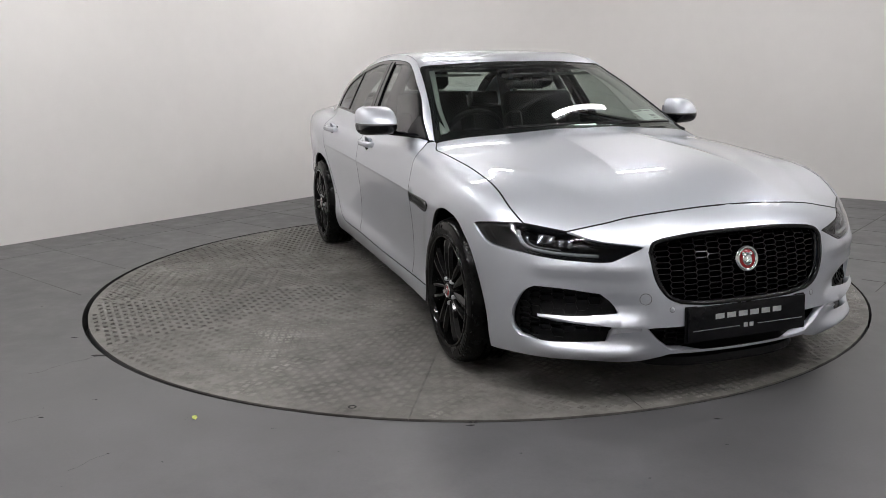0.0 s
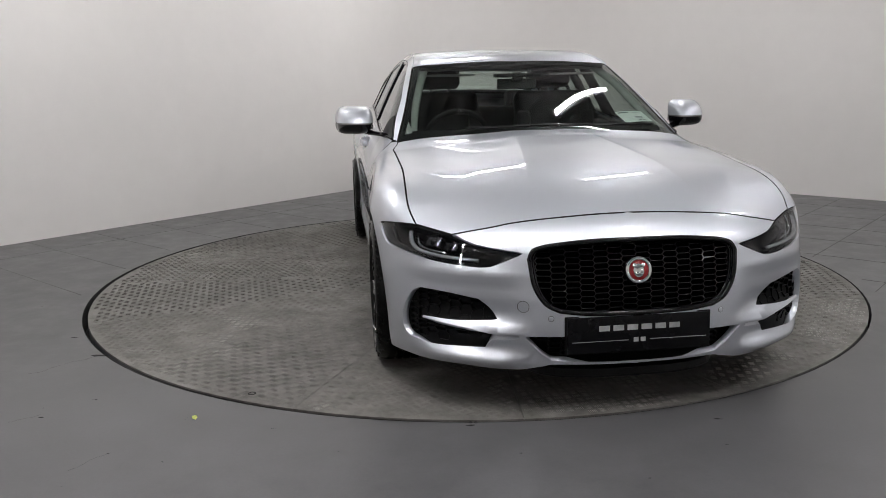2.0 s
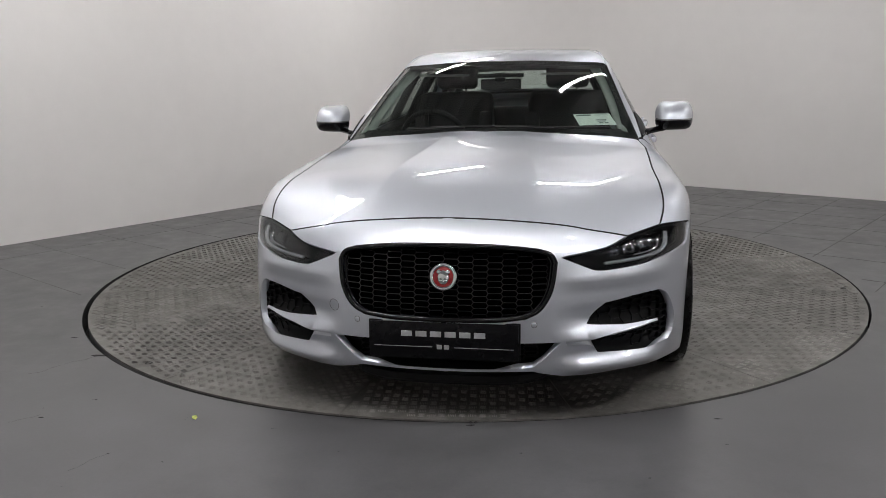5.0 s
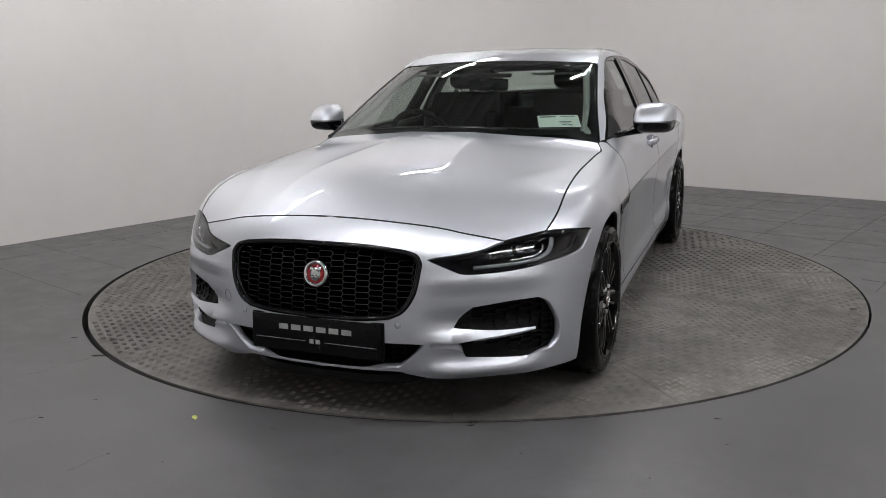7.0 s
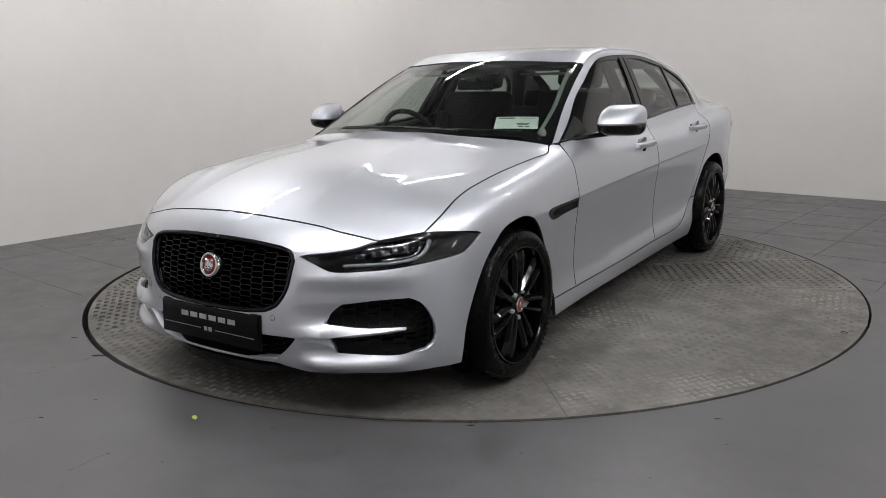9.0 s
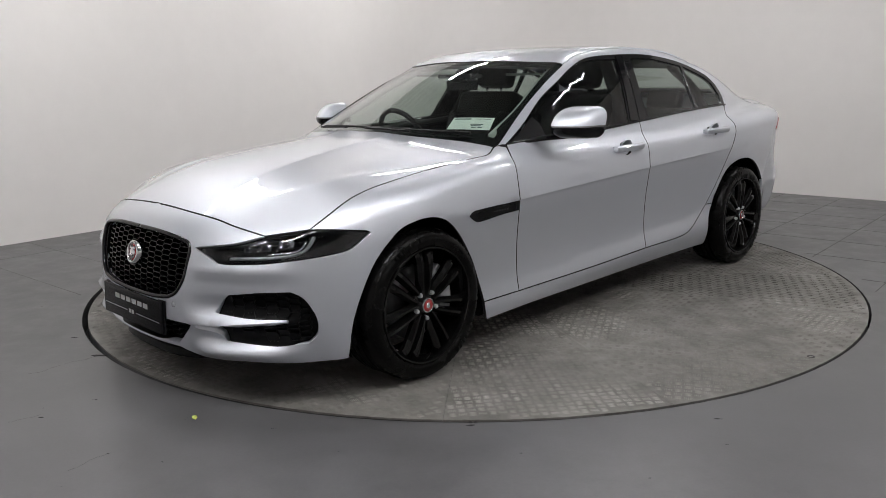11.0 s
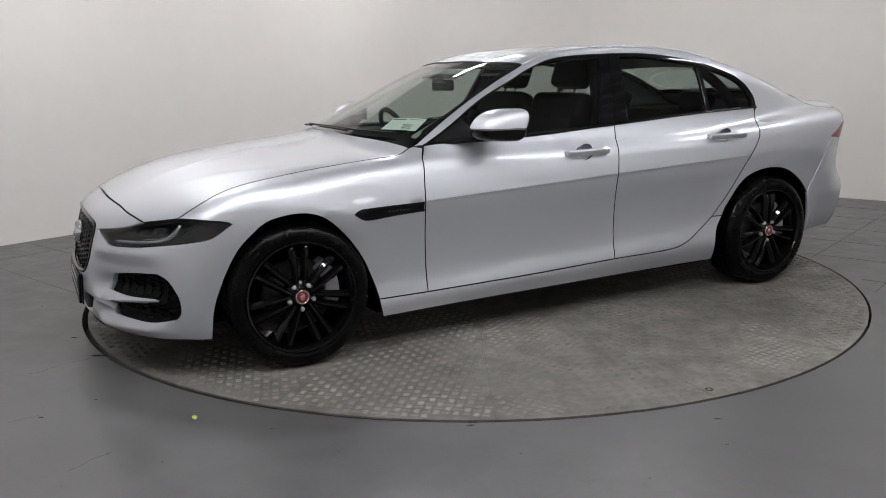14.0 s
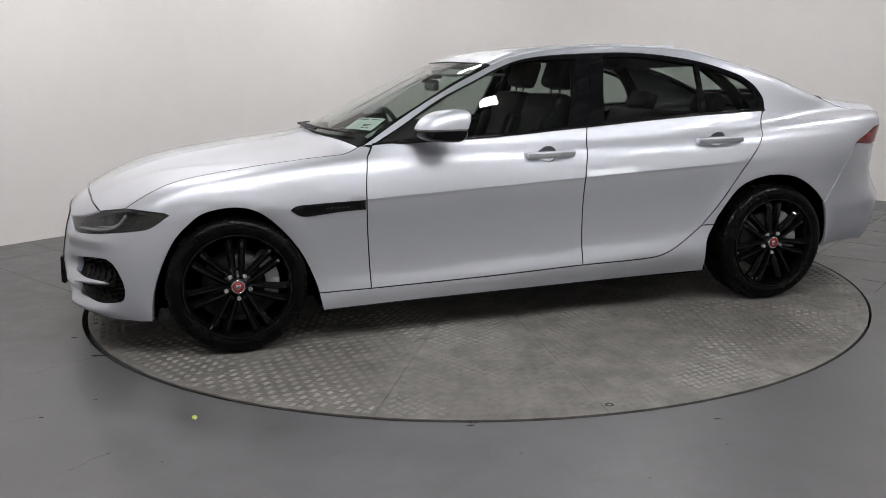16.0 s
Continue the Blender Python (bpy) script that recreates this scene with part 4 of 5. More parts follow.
# ---- what lies behind the panels ----
def liners():
    """Dark inner panels, floor pan and wheel housings."""
    side_in = [[(1.0, 0.85, 0.20), (0, 0.85, 0.20), (-0.98, 0.85, 0.20)], [(-0.98, 0.85, 0.20), (-1.0, 0.85, 0.45), (-1.3, 0.85, 0.85), (-1.40, 0.74, 1.005)], [(-1.40, 0.74, 1.005), (-0.93, 0.75, 0.985), (-0.37, 0.77, 0.955), (0.22, 0.78, 0.92), (0.74, 0.745, 0.895)], [(0.74, 0.745, 0.895), (1.0, 0.80, 0.85), (1.05, 0.85, 0.6), (1.0, 0.85, 0.20)]]
    sides("inner_panel", side_in, (0, -1, -0.2), MATT_BLACK, CAR, offset=-0.045, rim=0.0, step=0.08)
    nose_in = whole([[(2.09, 0, 0.742), (2.05, 0.42, 0.71), (1.99, 0.64, 0.665)], [(1.99, 0.64, 0.665), (1.87, 0.77, 0.685)], BONNET_SIDE, COWL])
    sheet("engine_cover", panel_data(nose_in, DOWN, offset=-0.05, rim=0.0, step=0.08, gap=-0.03), MATT_BLACK, CAR)
    d = panel_data([[(2.1, 0, 0.72), (2.03, 0.45, 0.69), (1.9, 0.72, 0.675), (1.72, 0.875, 0.65)], [(1.72, 0.875, 0.65), (1.75, 0.87, 0.43), (1.81, 0.85, 0.19)], [(1.81, 0.85, 0.19), (2.08, 0.66, 0.165), (2.22, 0.3, 0.2), (2.23, 0, 0.2)], [(2.23, 0, 0.2), (2.25, 0, 0.39), (2.1, 0, 0.72)]], CORNER, offset=-0.075, rim=0.0, seam=True, step=0.06)
    sheet("bumper_core", joined(d, mirrored(d)), MATT_BLACK, CAR)
    d = panel_data([[(-1.85, 0.86, 0.8), (-1.82, 0.87, 0.24)], [(-1.82, 0.87, 0.24), (-2.1, 0.75, 0.28), (-2.3, 0, 0.28)], [(-2.3, 0, 0.28), (-2.42, 0, 0.5), (-2.38, 0, 0.72)], [(-2.38, 0, 0.72), (-2.3, 0.6, 0.72), (-2.1, 0.80, 0.74), (-1.85, 0.86, 0.8)]], REAR, offset=-0.03, rim=0.0, seam=True, step=0.06)
    sheet("bumper_core", joined(d, mirrored(d)), MATT_BLACK, CAR)
    bm = bmesh.new()
    box(bm, 1.03, 1.98, -0.56, 0.56, 0.155, 0.19, 0.01)
    box(bm, -1.0, 1.04, -0.84, 0.84, 0.17, 0.21, 0.01)
    box(bm, -2.05, -0.99, -0.55, 0.55, 0.20, 0.24, 0.01)
    box(bm, 0.95, 0.99, -0.78, 0.78, 0.2, 0.84)
    box(bm, 1.02, 1.06, -0.62, 0.62, 0.2, 0.78)
    box(bm, -1.02, -0.98, -0.84, 0.84, 0.2, 0.6)
    part("underbody", from_bm("underbody", bm, MATT_BLACK, False), CAR)
    for hub in (1.417, -1.417):
        for s in (1, -1):
            vs, fs, n = [], [], 28
            for i in range(n + 1):
                a = math.pi * (-0.12 + 1.24 * i / n)
                c, z = hub + 0.392 * math.cos(a), 0.315 + 0.392 * math.sin(a) * 0.98
                vs += [(c, s * (float(half_width(c, z)) - 0.03), z - 0.012 * math.sin(a)), (c, s * 0.55, z)]
            k = len(vs)
            vs += [(hub, s * 0.55, 0.25)]
            for i in range(n):
                fs += [(2 * i, 2 * i + 1, 2 * i + 3, 2 * i + 2), (2 * i + 1, 2 * i + 3, k)]
            part("wheel_housing", mesh_of("wheel_housing", vs, fs, MATT_BLACK), CAR)


liners()


def wheel():
    """A wheel whose outer face looks along +y, with its axle at the origin."""
    w = new("wheel")
    prof = [(0.243, 0.005), (0.252, 0.012), (0.275, 0.014), (0.296, 0.008), (0.309, -0.006), (0.3165, -0.03)]
    for g in range(4):
        y = -0.062 - 0.034 * g
        prof += [(0.318, y + 0.02), (0.318, y - 0.002), (0.311, y - 0.004), (0.311, y - 0.011)]
    prof += [(0.318, -0.182), (0.312, -0.205), (0.29, -0.222), (0.25, -0.22), (0.243, -0.21)]
    me = mesh_of("tyre", *lathe(prof, 96), RUBBER)
    me.set_sharp_from_angle(angle=radians(40))
    tyre = part("tyre", me, w, "black rubber tyre")
    vs, fs = [], []
    for i in range(72):
        a = 2 * math.pi * i / 72
        u, t = np.array([math.cos(a), 0, math.sin(a)]), np.array([-math.sin(a), 0, math.cos(a)])
        for y0, y1, r0, r1 in ((-0.040, 0.004, 0.3190, 0.3025), (-0.200, -0.160, 0.3135, 0.3190)):
            v, f = box_bar(u * r0 + (0, y0, 0) - t * 0.004, u * r1 + (0, y1, 0) + t * 0.004, u, 0.013, 0.006)
            fs += [tuple(q + len(vs) for q in x) for x in f]
            vs += v
    tagged(part("tread_pattern", mesh_of("tread_pattern", vs, fs, RUBBER, False), tyre), kind="stuff")
    # raised marks on the tyre's wall
    vs, fs = [], []
    for a0 in (0.9, 3.6):
        for i in range(7):
            a = a0 + i * 0.085
            u, t = np.array([math.cos(a), 0, math.sin(a)]), np.array([-math.sin(a), 0, math.cos(a)])
            c = u * 0.280 + np.array([0, 0.0148, 0])
            v, f = box_bar(c - u * 0.011, c + u * 0.011, np.array([0, 1.0, 0]), 0.014 if i % 2 else 0.008, 0.003)
            fs += [tuple(q + len(vs) for q in x) for x in f]
            vs += v
    tagged(part("sidewall_lettering", mesh_of("sidewall_lettering", vs, fs, RUBBER, False), tyre), kind="stuff")
    rimp = [(0.246, 0.008), (0.243, 0.014), (0.236, 0.013), (0.231, 0.002), (0.226, -0.04), (0.215, -0.09), (0.215, -0.20), (0.24, -0.215)]
    me = mesh_of("rim", *lathe(rimp, 96), WHEEL_BLACK)
    me.set_sharp_from_angle(angle=radians(40))
    rim = part("rim", me, w, "gloss black alloy rim")
    for k in range(7):
        a = math.pi / 2 + 2 * math.pi * k / 7
        for s in (-1, 1):
            bm = bmesh.new()
            # each spoke runs from the hub to the rim, leaning out from its twin
            st = [(0.045, 0.014, 0.013, -0.006), (0.085, 0.019, 0.0155, -0.002), (0.14, 0.0235, 0.0175, 0.003), (0.195, 0.0275, 0.0195, 0.003), (0.222, 0.031, 0.0225, -0.004), (0.236, 0.034, 0.026, -0.018)]
            rows = []
            for r, off, half, y in st:
                q = []
                for du, dy in ((-half, -0.016 - 0.004 * s), (-half * 0.3, 0.003), (half * 0.3, 0.003), (half, -0.016 + 0.004 * s), (half * 0.8, -0.035), (-half * 0.8, -0.035)):
                    o = s * off + du
                    q.append(bm.verts.new((r * math.cos(a) - o * math.sin(a), y + dy, r * math.sin(a) + o * math.cos(a))))
                rows.append(q)
            for q0, q1 in zip(rows, rows[1:]):
                for i in range(6):
                    bm.faces.new((q0[i], q0[(i + 1) % 6], q1[(i + 1) % 6], q1[i]))
            bm.faces.new(rows[0]), bm.faces.new(rows[-1])
            part("spoke", from_bm("spoke", bm, WHEEL_BLACK), rim)
    part("hub", mesh_of("hub", *lathe([(0.0005, 0.004), (0.034, 0.004), (0.037, 0.001), (0.04, -0.012), (0.066, -0.014), (0.074, -0.022), (0.08, -0.05), (0.0005, -0.05)], 48), WHEEL_BLACK), w)
    cap = part("centre_cap", mesh_of("centre_cap", *lathe([(0.0005, 0.006), (0.026, 0.006), (0.027, 0.003)], 32), RED_ENAMEL), w, "red enamel centre cap with chrome ring")
    part("cap_ring", mesh_of("cap_ring", *lathe([(0.026, 0.004), (0.0265, 0.008), (0.030, 0.008), (0.0315, 0.003)], 32), CHROME), cap)
    bm = bmesh.new()
    bmesh.ops.create_uvsphere(bm, u_segments=10, v_segments=6, radius=0.011, matrix=Matrix.LocRotScale((0, 0.006, 0), None, (1, 0.25, 1.15)))
    part("cap_relief", from_bm("cap_relief", bm, CHROME), cap)
    for i in range(5):
        a = math.radians(-90 + 72 * i)
        me = mesh_of("wheel_nut", *lathe([(0.0005, 0.008), (0.007, 0.008), (0.010, 0.002), (0.011, -0.014)], 6), GREY_METAL, False)
        part("wheel_nut", me, w, m=Matrix.Translation((0.056 * math.cos(a), -0.004, 0.056 * math.sin(a))))
    part("brake_disc", mesh_of("brake_disc", *lathe([(0.06, -0.075), (0.155, -0.075), (0.157, -0.085), (0.155, -0.1), (0.06, -0.1)], 64), STEEL), w, "grey steel brake disc")
    me = mesh_of("valve", *lathe([(0.0005, 0.01), (0.003, 0.01), (0.0035, -0.01)], 8), SATIN_BLACK)
    part("valve", me, rim, m=Matrix.Translation((0.2 * math.cos(2.6), -0.01, 0.2 * math.sin(2.6))))
    return w


def wheels():
    first = wheel()
    first.parent = CAR
    first.matrix_basis = pose(1.417, 0.902, 0.318)
    for x, s in ((-1.417, 1), (1.417, -1), (-1.417, -1)):
        copy_thing(first, pose(x, s * (0.902 if x > 0 else 0.908), 0.318, 0, 0, 0 if s > 0 else 180))
    for x in (1.417, -1.417):
        for s in (1, -1):
            bm = bmesh.new()
            for i in range(5):
                a = math.radians(-16 + 15 * i if x > 0 else -10 + 15 * i)
                m = Matrix.Translation((x - 0.155 * math.cos(a), s * 0.815, 0.318 + 0.155 * math.sin(a))) @ Matrix.Rotation(a, 4, "Y")
                box(bm, -0.034, 0.03, -0.038, 0.038, -0.024, 0.024, 0.008, 2, m)
            part("brake_caliper", from_bm("brake_caliper", bm, GREY_METAL), CAR, "grey brake caliper")


wheels()


# ---- front: lamps, grille, plate, intakes ----
def on_skin(p, offset=0.0):
    q = snapped(np.array([p], float))
    return (q + skin_normal(q) * offset)[0]


def along_skin(pts, offset, step=0.015):
    q = snapped(curve_through(pts, step))
    return q + skin_normal(q) * offset


def headlamp():
    loop = [LAMP_BACK, LAMP_OUT, LAMP_UNDER, LAMP_TIP, LAMP_OVER]
    for s in (1, -1):
        base = part("headlamp", None, CAR, "slim dark headlamp with a silver daylight strip")

        def put(name, d, material, label="", parent=base):
            return sheet(name, d if s > 0 else mirrored(d), material, parent, label)

        def shape(name, vs, fs, material, label=""):
            vs = np.array([tuple(v) for v in vs]) * np.array([1, s, 1.0])
            return part(name, mesh_of(name, vs, fs if s > 0 else [f[::-1] for f in fs], material), base, label)
        put("bowl", panel_data(loop, CORNER, offset=-0.05, gap=-0.012, rim=0.0), GLOSS_BLACK)
        put("bezel", panel_data(loop, CORNER, offset=-0.006, gap=0.001, rim=0.03, holes=([[*map(tuple, np.array(LAMP_BACK) + (0.004, 0.0, -0.010))], [(1.878, 0.775, 0.672), (1.80, 0.845, 0.667), (1.735, 0.872, 0.655)], [(1.735, 0.872, 0.655), (1.79, 0.858, 0.618), (1.85, 0.832, 0.606), (1.93, 0.775, 0.595), (2.03, 0.68, 0.580), (2.10, 0.575, 0.573), (2.122, 0.53, 0.578)], [(2.122, 0.53, 0.578), (2.135, 0.47, 0.602)], [(2.135, 0.47, 0.602), (2.105, 0.518, 0.615), (2.064, 0.58, 0.628), (2.004, 0.64, 0.652)]],)), GLOSS_BLACK, "gloss black bezel")
        lens = put("lens", panel_data(loop, CORNER, offset=0.0, gap=0.002, rim=0.0), LENS_GLASS, "clear lens")
        strip = along_skin([(2.105, 0.56, 0.582), (2.03, 0.685, 0.59), (1.96, 0.76, 0.60), (1.925, 0.787, 0.618), (1.900, 0.792, 0.645), (1.888, 0.79, 0.668)], -0.010)
        shape("daylight_strip", *sweep(strip, 0.0085, 8, 0.7), LAMP_SILVER, "pale silver daylight strip")
        strip = along_skin([(2.03, 0.68, 0.604), (1.965, 0.748, 0.612), (1.935, 0.772, 0.628), (1.915, 0.772, 0.66)], -0.026)
        shape("inner_strip", *sweep(strip, 0.004, 6), CHROME)
        for p, r in (((1.965, 0.715, 0.645), 0.024), ((2.02, 0.655, 0.63), 0.02), ((2.06, 0.60, 0.618), 0.014)):
            q = on_skin(p, -0.036)
            n = skin_normal(np.array([p]))[0]
            bm = bmesh.new()
            m = Matrix.Translation(q * np.array([1, s, 1])) @ Vector(n * np.array([1, s, 1])).to_track_quat("Z", "Y").to_matrix().to_4x4()
            box(bm, -r * 1.25, r * 1.25, -r * 0.75, r * 0.75, -0.012, 0.012, 0.005, 2, m)
            mod = part("reflector", from_bm("reflector", bm, DARK_CHROME), base, "dark chrome reflector block")
            vs, fs = lathe([(0.0005, 0.020), (r * 0.35, 0.018), (r * 0.6, 0.012), (r * 0.62, 0.0)], 20, "z")
            part("projector", mesh_of("projector", [m @ Vector(v) for v in vs], fs, GLOSS_BLACK), mod)


headlamp()


def grille():
    base = part("grille", None, CAR, "gloss black honeycomb radiator grille")
    loop = whole(GRILLE)
    sheet("backing", panel_data(loop, FRONT, offset=-0.065, gap=-0.02, rim=0.0), MATT_BLACK, base)
    vs, fs = honeycomb(loop, FRONT, -0.016, 0.052, 0.0215, 0.0032, 0.024)
    tagged(part("lattice", mesh_of("lattice", vs, fs, GLOSS_BLACK, False), base, "gloss black flat honeycomb lattice"), kind="stuff")
    for ob, r, off in (("surround", 0.0095, -0.005), ("inner_surround", 0.005, -0.016)):
        line = np.vstack([curve_through(l, 0.015) for l in loop])
        if ob == "inner_surround":
            line = line * np.array([1, 0.97, 1])
        line = snapped(line)
        line = line + skin_normal(line) * off
        keep = np.linalg.norm(line - np.roll(line, 1, 0), axis=1) > 0.003
        line = line[keep]
        vs, fs = sweep(np.vstack([line, line[:1]]), r, 10)
        part(ob, mesh_of(ob, vs, fs, GLOSS_BLACK), base, "gloss black rim" if ob == "surround" else "")
    # round badge in front of the lattice
    q, n = on_skin((2.225, 0, 0.548), -0.012), Vector(skin_normal(np.array([(2.225, 0, 0.548)]))[0])
    m = Matrix.Translation(q) @ n.to_track_quat("Y", "Z").to_matrix().to_4x4()
    badge = part("badge", mesh_of("badge", *lathe([(0.0005, 0.012), (0.036, 0.012), (0.038, 0.008), (0.038, -0.01)], 48), RED_ENAMEL), base, "round red enamel badge in a chrome ring", m)
    part("badge_ring", mesh_of("badge_ring", *lathe([(0.0355, 0.010), (0.037, 0.016), (0.043, 0.018), (0.049, 0.014), (0.050, -0.01)], 48), CHROME), badge)
    bm = bmesh.new()
    bmesh.ops.create_uvsphere(bm, u_segments=20, v_segments=12, radius=0.024, matrix=Matrix.LocRotScale((0, 0.012, -0.002), None, (0.85, 0.35, 1.05)))
    for sx in (-1, 1):
        bmesh.ops.create_uvsphere(bm, u_segments=10, v_segments=8, radius=0.009, matrix=Matrix.LocRotScale((sx * 0.016, 0.014, 0.017), None, (0.9, 0.5, 0.9)))
        bmesh.ops.create_uvsphere(bm, u_segments=10, v_segments=8, radius=0.007, matrix=Matrix.LocRotScale((sx * 0.008, 0.02, -0.012), None, (1, 0.6, 1)))
    part("badge_relief", from_bm("badge_relief", bm, CHROME), badge)


grille()


def plate():
    base = part("number_plate", None, CAR, "black show plate with pale grey marks", pose(2.2535, 0, 0.3225, 0, -3, 0))
    bm = bmesh.new()
    box(bm, -0.008, 0.004, -0.266, 0.266, -0.066, 0.066, 0.004)
    part("board", from_bm("board", bm, PLATE_BLACK), base)
    bm = bmesh.new()
    box(bm, -0.016, -0.009, -0.272, 0.272, -0.070, 0.069, 0.003)
    part("holder", from_bm("holder", bm, SATIN_BLACK), base)
    # a row of six plain blocks where the maker's name stands, two small ones below, and a hairline on either side
    w = 0.313 / 6
    for i in range(6):
        y = -0.1565 + (i + 0.5) * w
        bm = bmesh.new()
        box(bm, 0.004, 0.0052, y - w * 0.38, y + w * 0.38, 0.014, 0.034, 0.0005, 1)
        part("mark", from_bm("mark", bm, LETTER_GREY, False), base)
    for y in (-0.013, 0.013):
        bm = bmesh.new()
        box(bm, 0.004, 0.0052, y - 0.009, y + 0.009, -0.030, -0.014)
        part("small_mark", from_bm("small_mark", bm, LETTER_GREY, False), base)
    for s in (-1, 1):
        bm = bmesh.new()
        box(bm, 0.004, 0.005, min(s * 0.04, s * 0.25), max(s * 0.04, s * 0.25), -0.0235, -0.0215)
        part("hairline", from_bm("hairline", bm, LETTER_GREY, False), base)


plate()


def intakes():
    loop = whole(INTAKE)
    sheet("lower_intake", panel_data(loop, FRONT, offset=-0.06, gap=-0.015, rim=0.0), MATT_BLACK, CAR)
    vs, fs = honeycomb(loop, FRONT, -0.035, 0.047, 0.0225, 0.0032, 0.015)
    tagged(part("intake_lattice", mesh_of("intake_lattice", vs, fs, SATIN_BLACK, False), CAR), kind="stuff")
    # sloping shelf under the plate
    vs = []
    for y in np.linspace(-0.31, 0.31, 13):
        x = 2.232 - float(NOSE_PLAN(abs(y)))
        vs += [(x - 0.004, y, 0.2135), (x - 0.055, y, 0.245), (x - 0.058, y, 0.235), (x - 0.006, y, 0.2035)]
    fs = [(4 * i + k, 4 * i + (k + 1) % 4, 4 * i + 4 + (k + 1) % 4, 4 * i + 4 + k) for i in range(12) for k in range(4)]
    part("intake_shelf", mesh_of("intake_shelf", vs, fs, SATIN_BLACK, False), CAR)
    for lines in (FOG,):
        hv, hf = honeycomb(lines, CORNER, -0.022, 0.045, 0.023, 0.0035, 0.02)
        hv = np.array(hv)
        for s in (1, -1):
            m = np.array([1, s, 1.0])
            ob = part("corner_lattice", mesh_of("corner_lattice", hv * m, hf if s > 0 else [f[::-1] for f in hf], SATIN_BLACK, False), CAR, "black honeycomb corner intake")
            tagged(ob, kind="stuff")
        sides("corner_backing", lines, CORNER, SATIN_BLACK, CAR, offset=-0.036, gap=-0.012, rim=0.0)
    # splitter lip
    line = [(2.02, 0.385), (2.11, 0.34), (2.165, 0.26), (2.19, 0.15), (2.195, 0)]
    half = curve_through([(x, y, 0) for x, y in line], 0.04)
    full = np.vstack([half, half[:-1][::-1] * np.array([1, -1, 1])])
    vs = []
    for x, y, _ in full:
        vs += [(x - 0.06, y, 0.185), (x, y, 0.172), (x + 0.006, y, 0.15), (x - 0.002, y, 0.138), (x - 0.1, y, 0.142)]
    n = len(full)
    fs = [(5 * i + k, 5 * i + (k + 1) % 5, 5 * i + 5 + (k + 1) % 5, 5 * i + 5 + k) for i in range(n - 1) for k in range(5)]
    part("splitter", mesh_of("splitter", vs, fs, SATIN_BLACK, False), CAR, "black lower splitter lip")
    for y in (0.318, -0.318):
        p = (2.25 - float(NOSE_PLAN(abs(y))), y, 0.384)
        q, n = on_skin(p, 0.0), Vector(skin_normal(np.array([p]))[0])
        m = Matrix.Translation(q) @ n.to_track_quat("Y", "Z").to_matrix().to_4x4()
        sensor = part("parking_sensor", mesh_of("parking_sensor", *lathe([(0.0005, 0.0012), (0.0085, 0.0012), (0.0092, 0.0006)], 24), PAINT), CAR, "", m)
        part("sensor_ring", mesh_of("sensor_ring", *lathe([(0.0092, 0.0004), (0.0102, 0.0008), (0.0108, 0.0002)], 24), STEEL), sensor)
    p = (2.2, -0.415, 0.425)
    q, n = on_skin(p, 0.0), Vector(skin_normal(np.array([p]))[0])
    m = Matrix.Translation(q) @ n.to_track_quat("Y", "Z").to_matrix().to_4x4()
    part("tow_cover", mesh_of("tow_cover", *lathe([(0.0205, 0.0003), (0.0212, 0.0012), (0.0222, 0.0003)], 32), SATIN_BLACK), CAR, "round tow eye cover outline", m)


intakes()


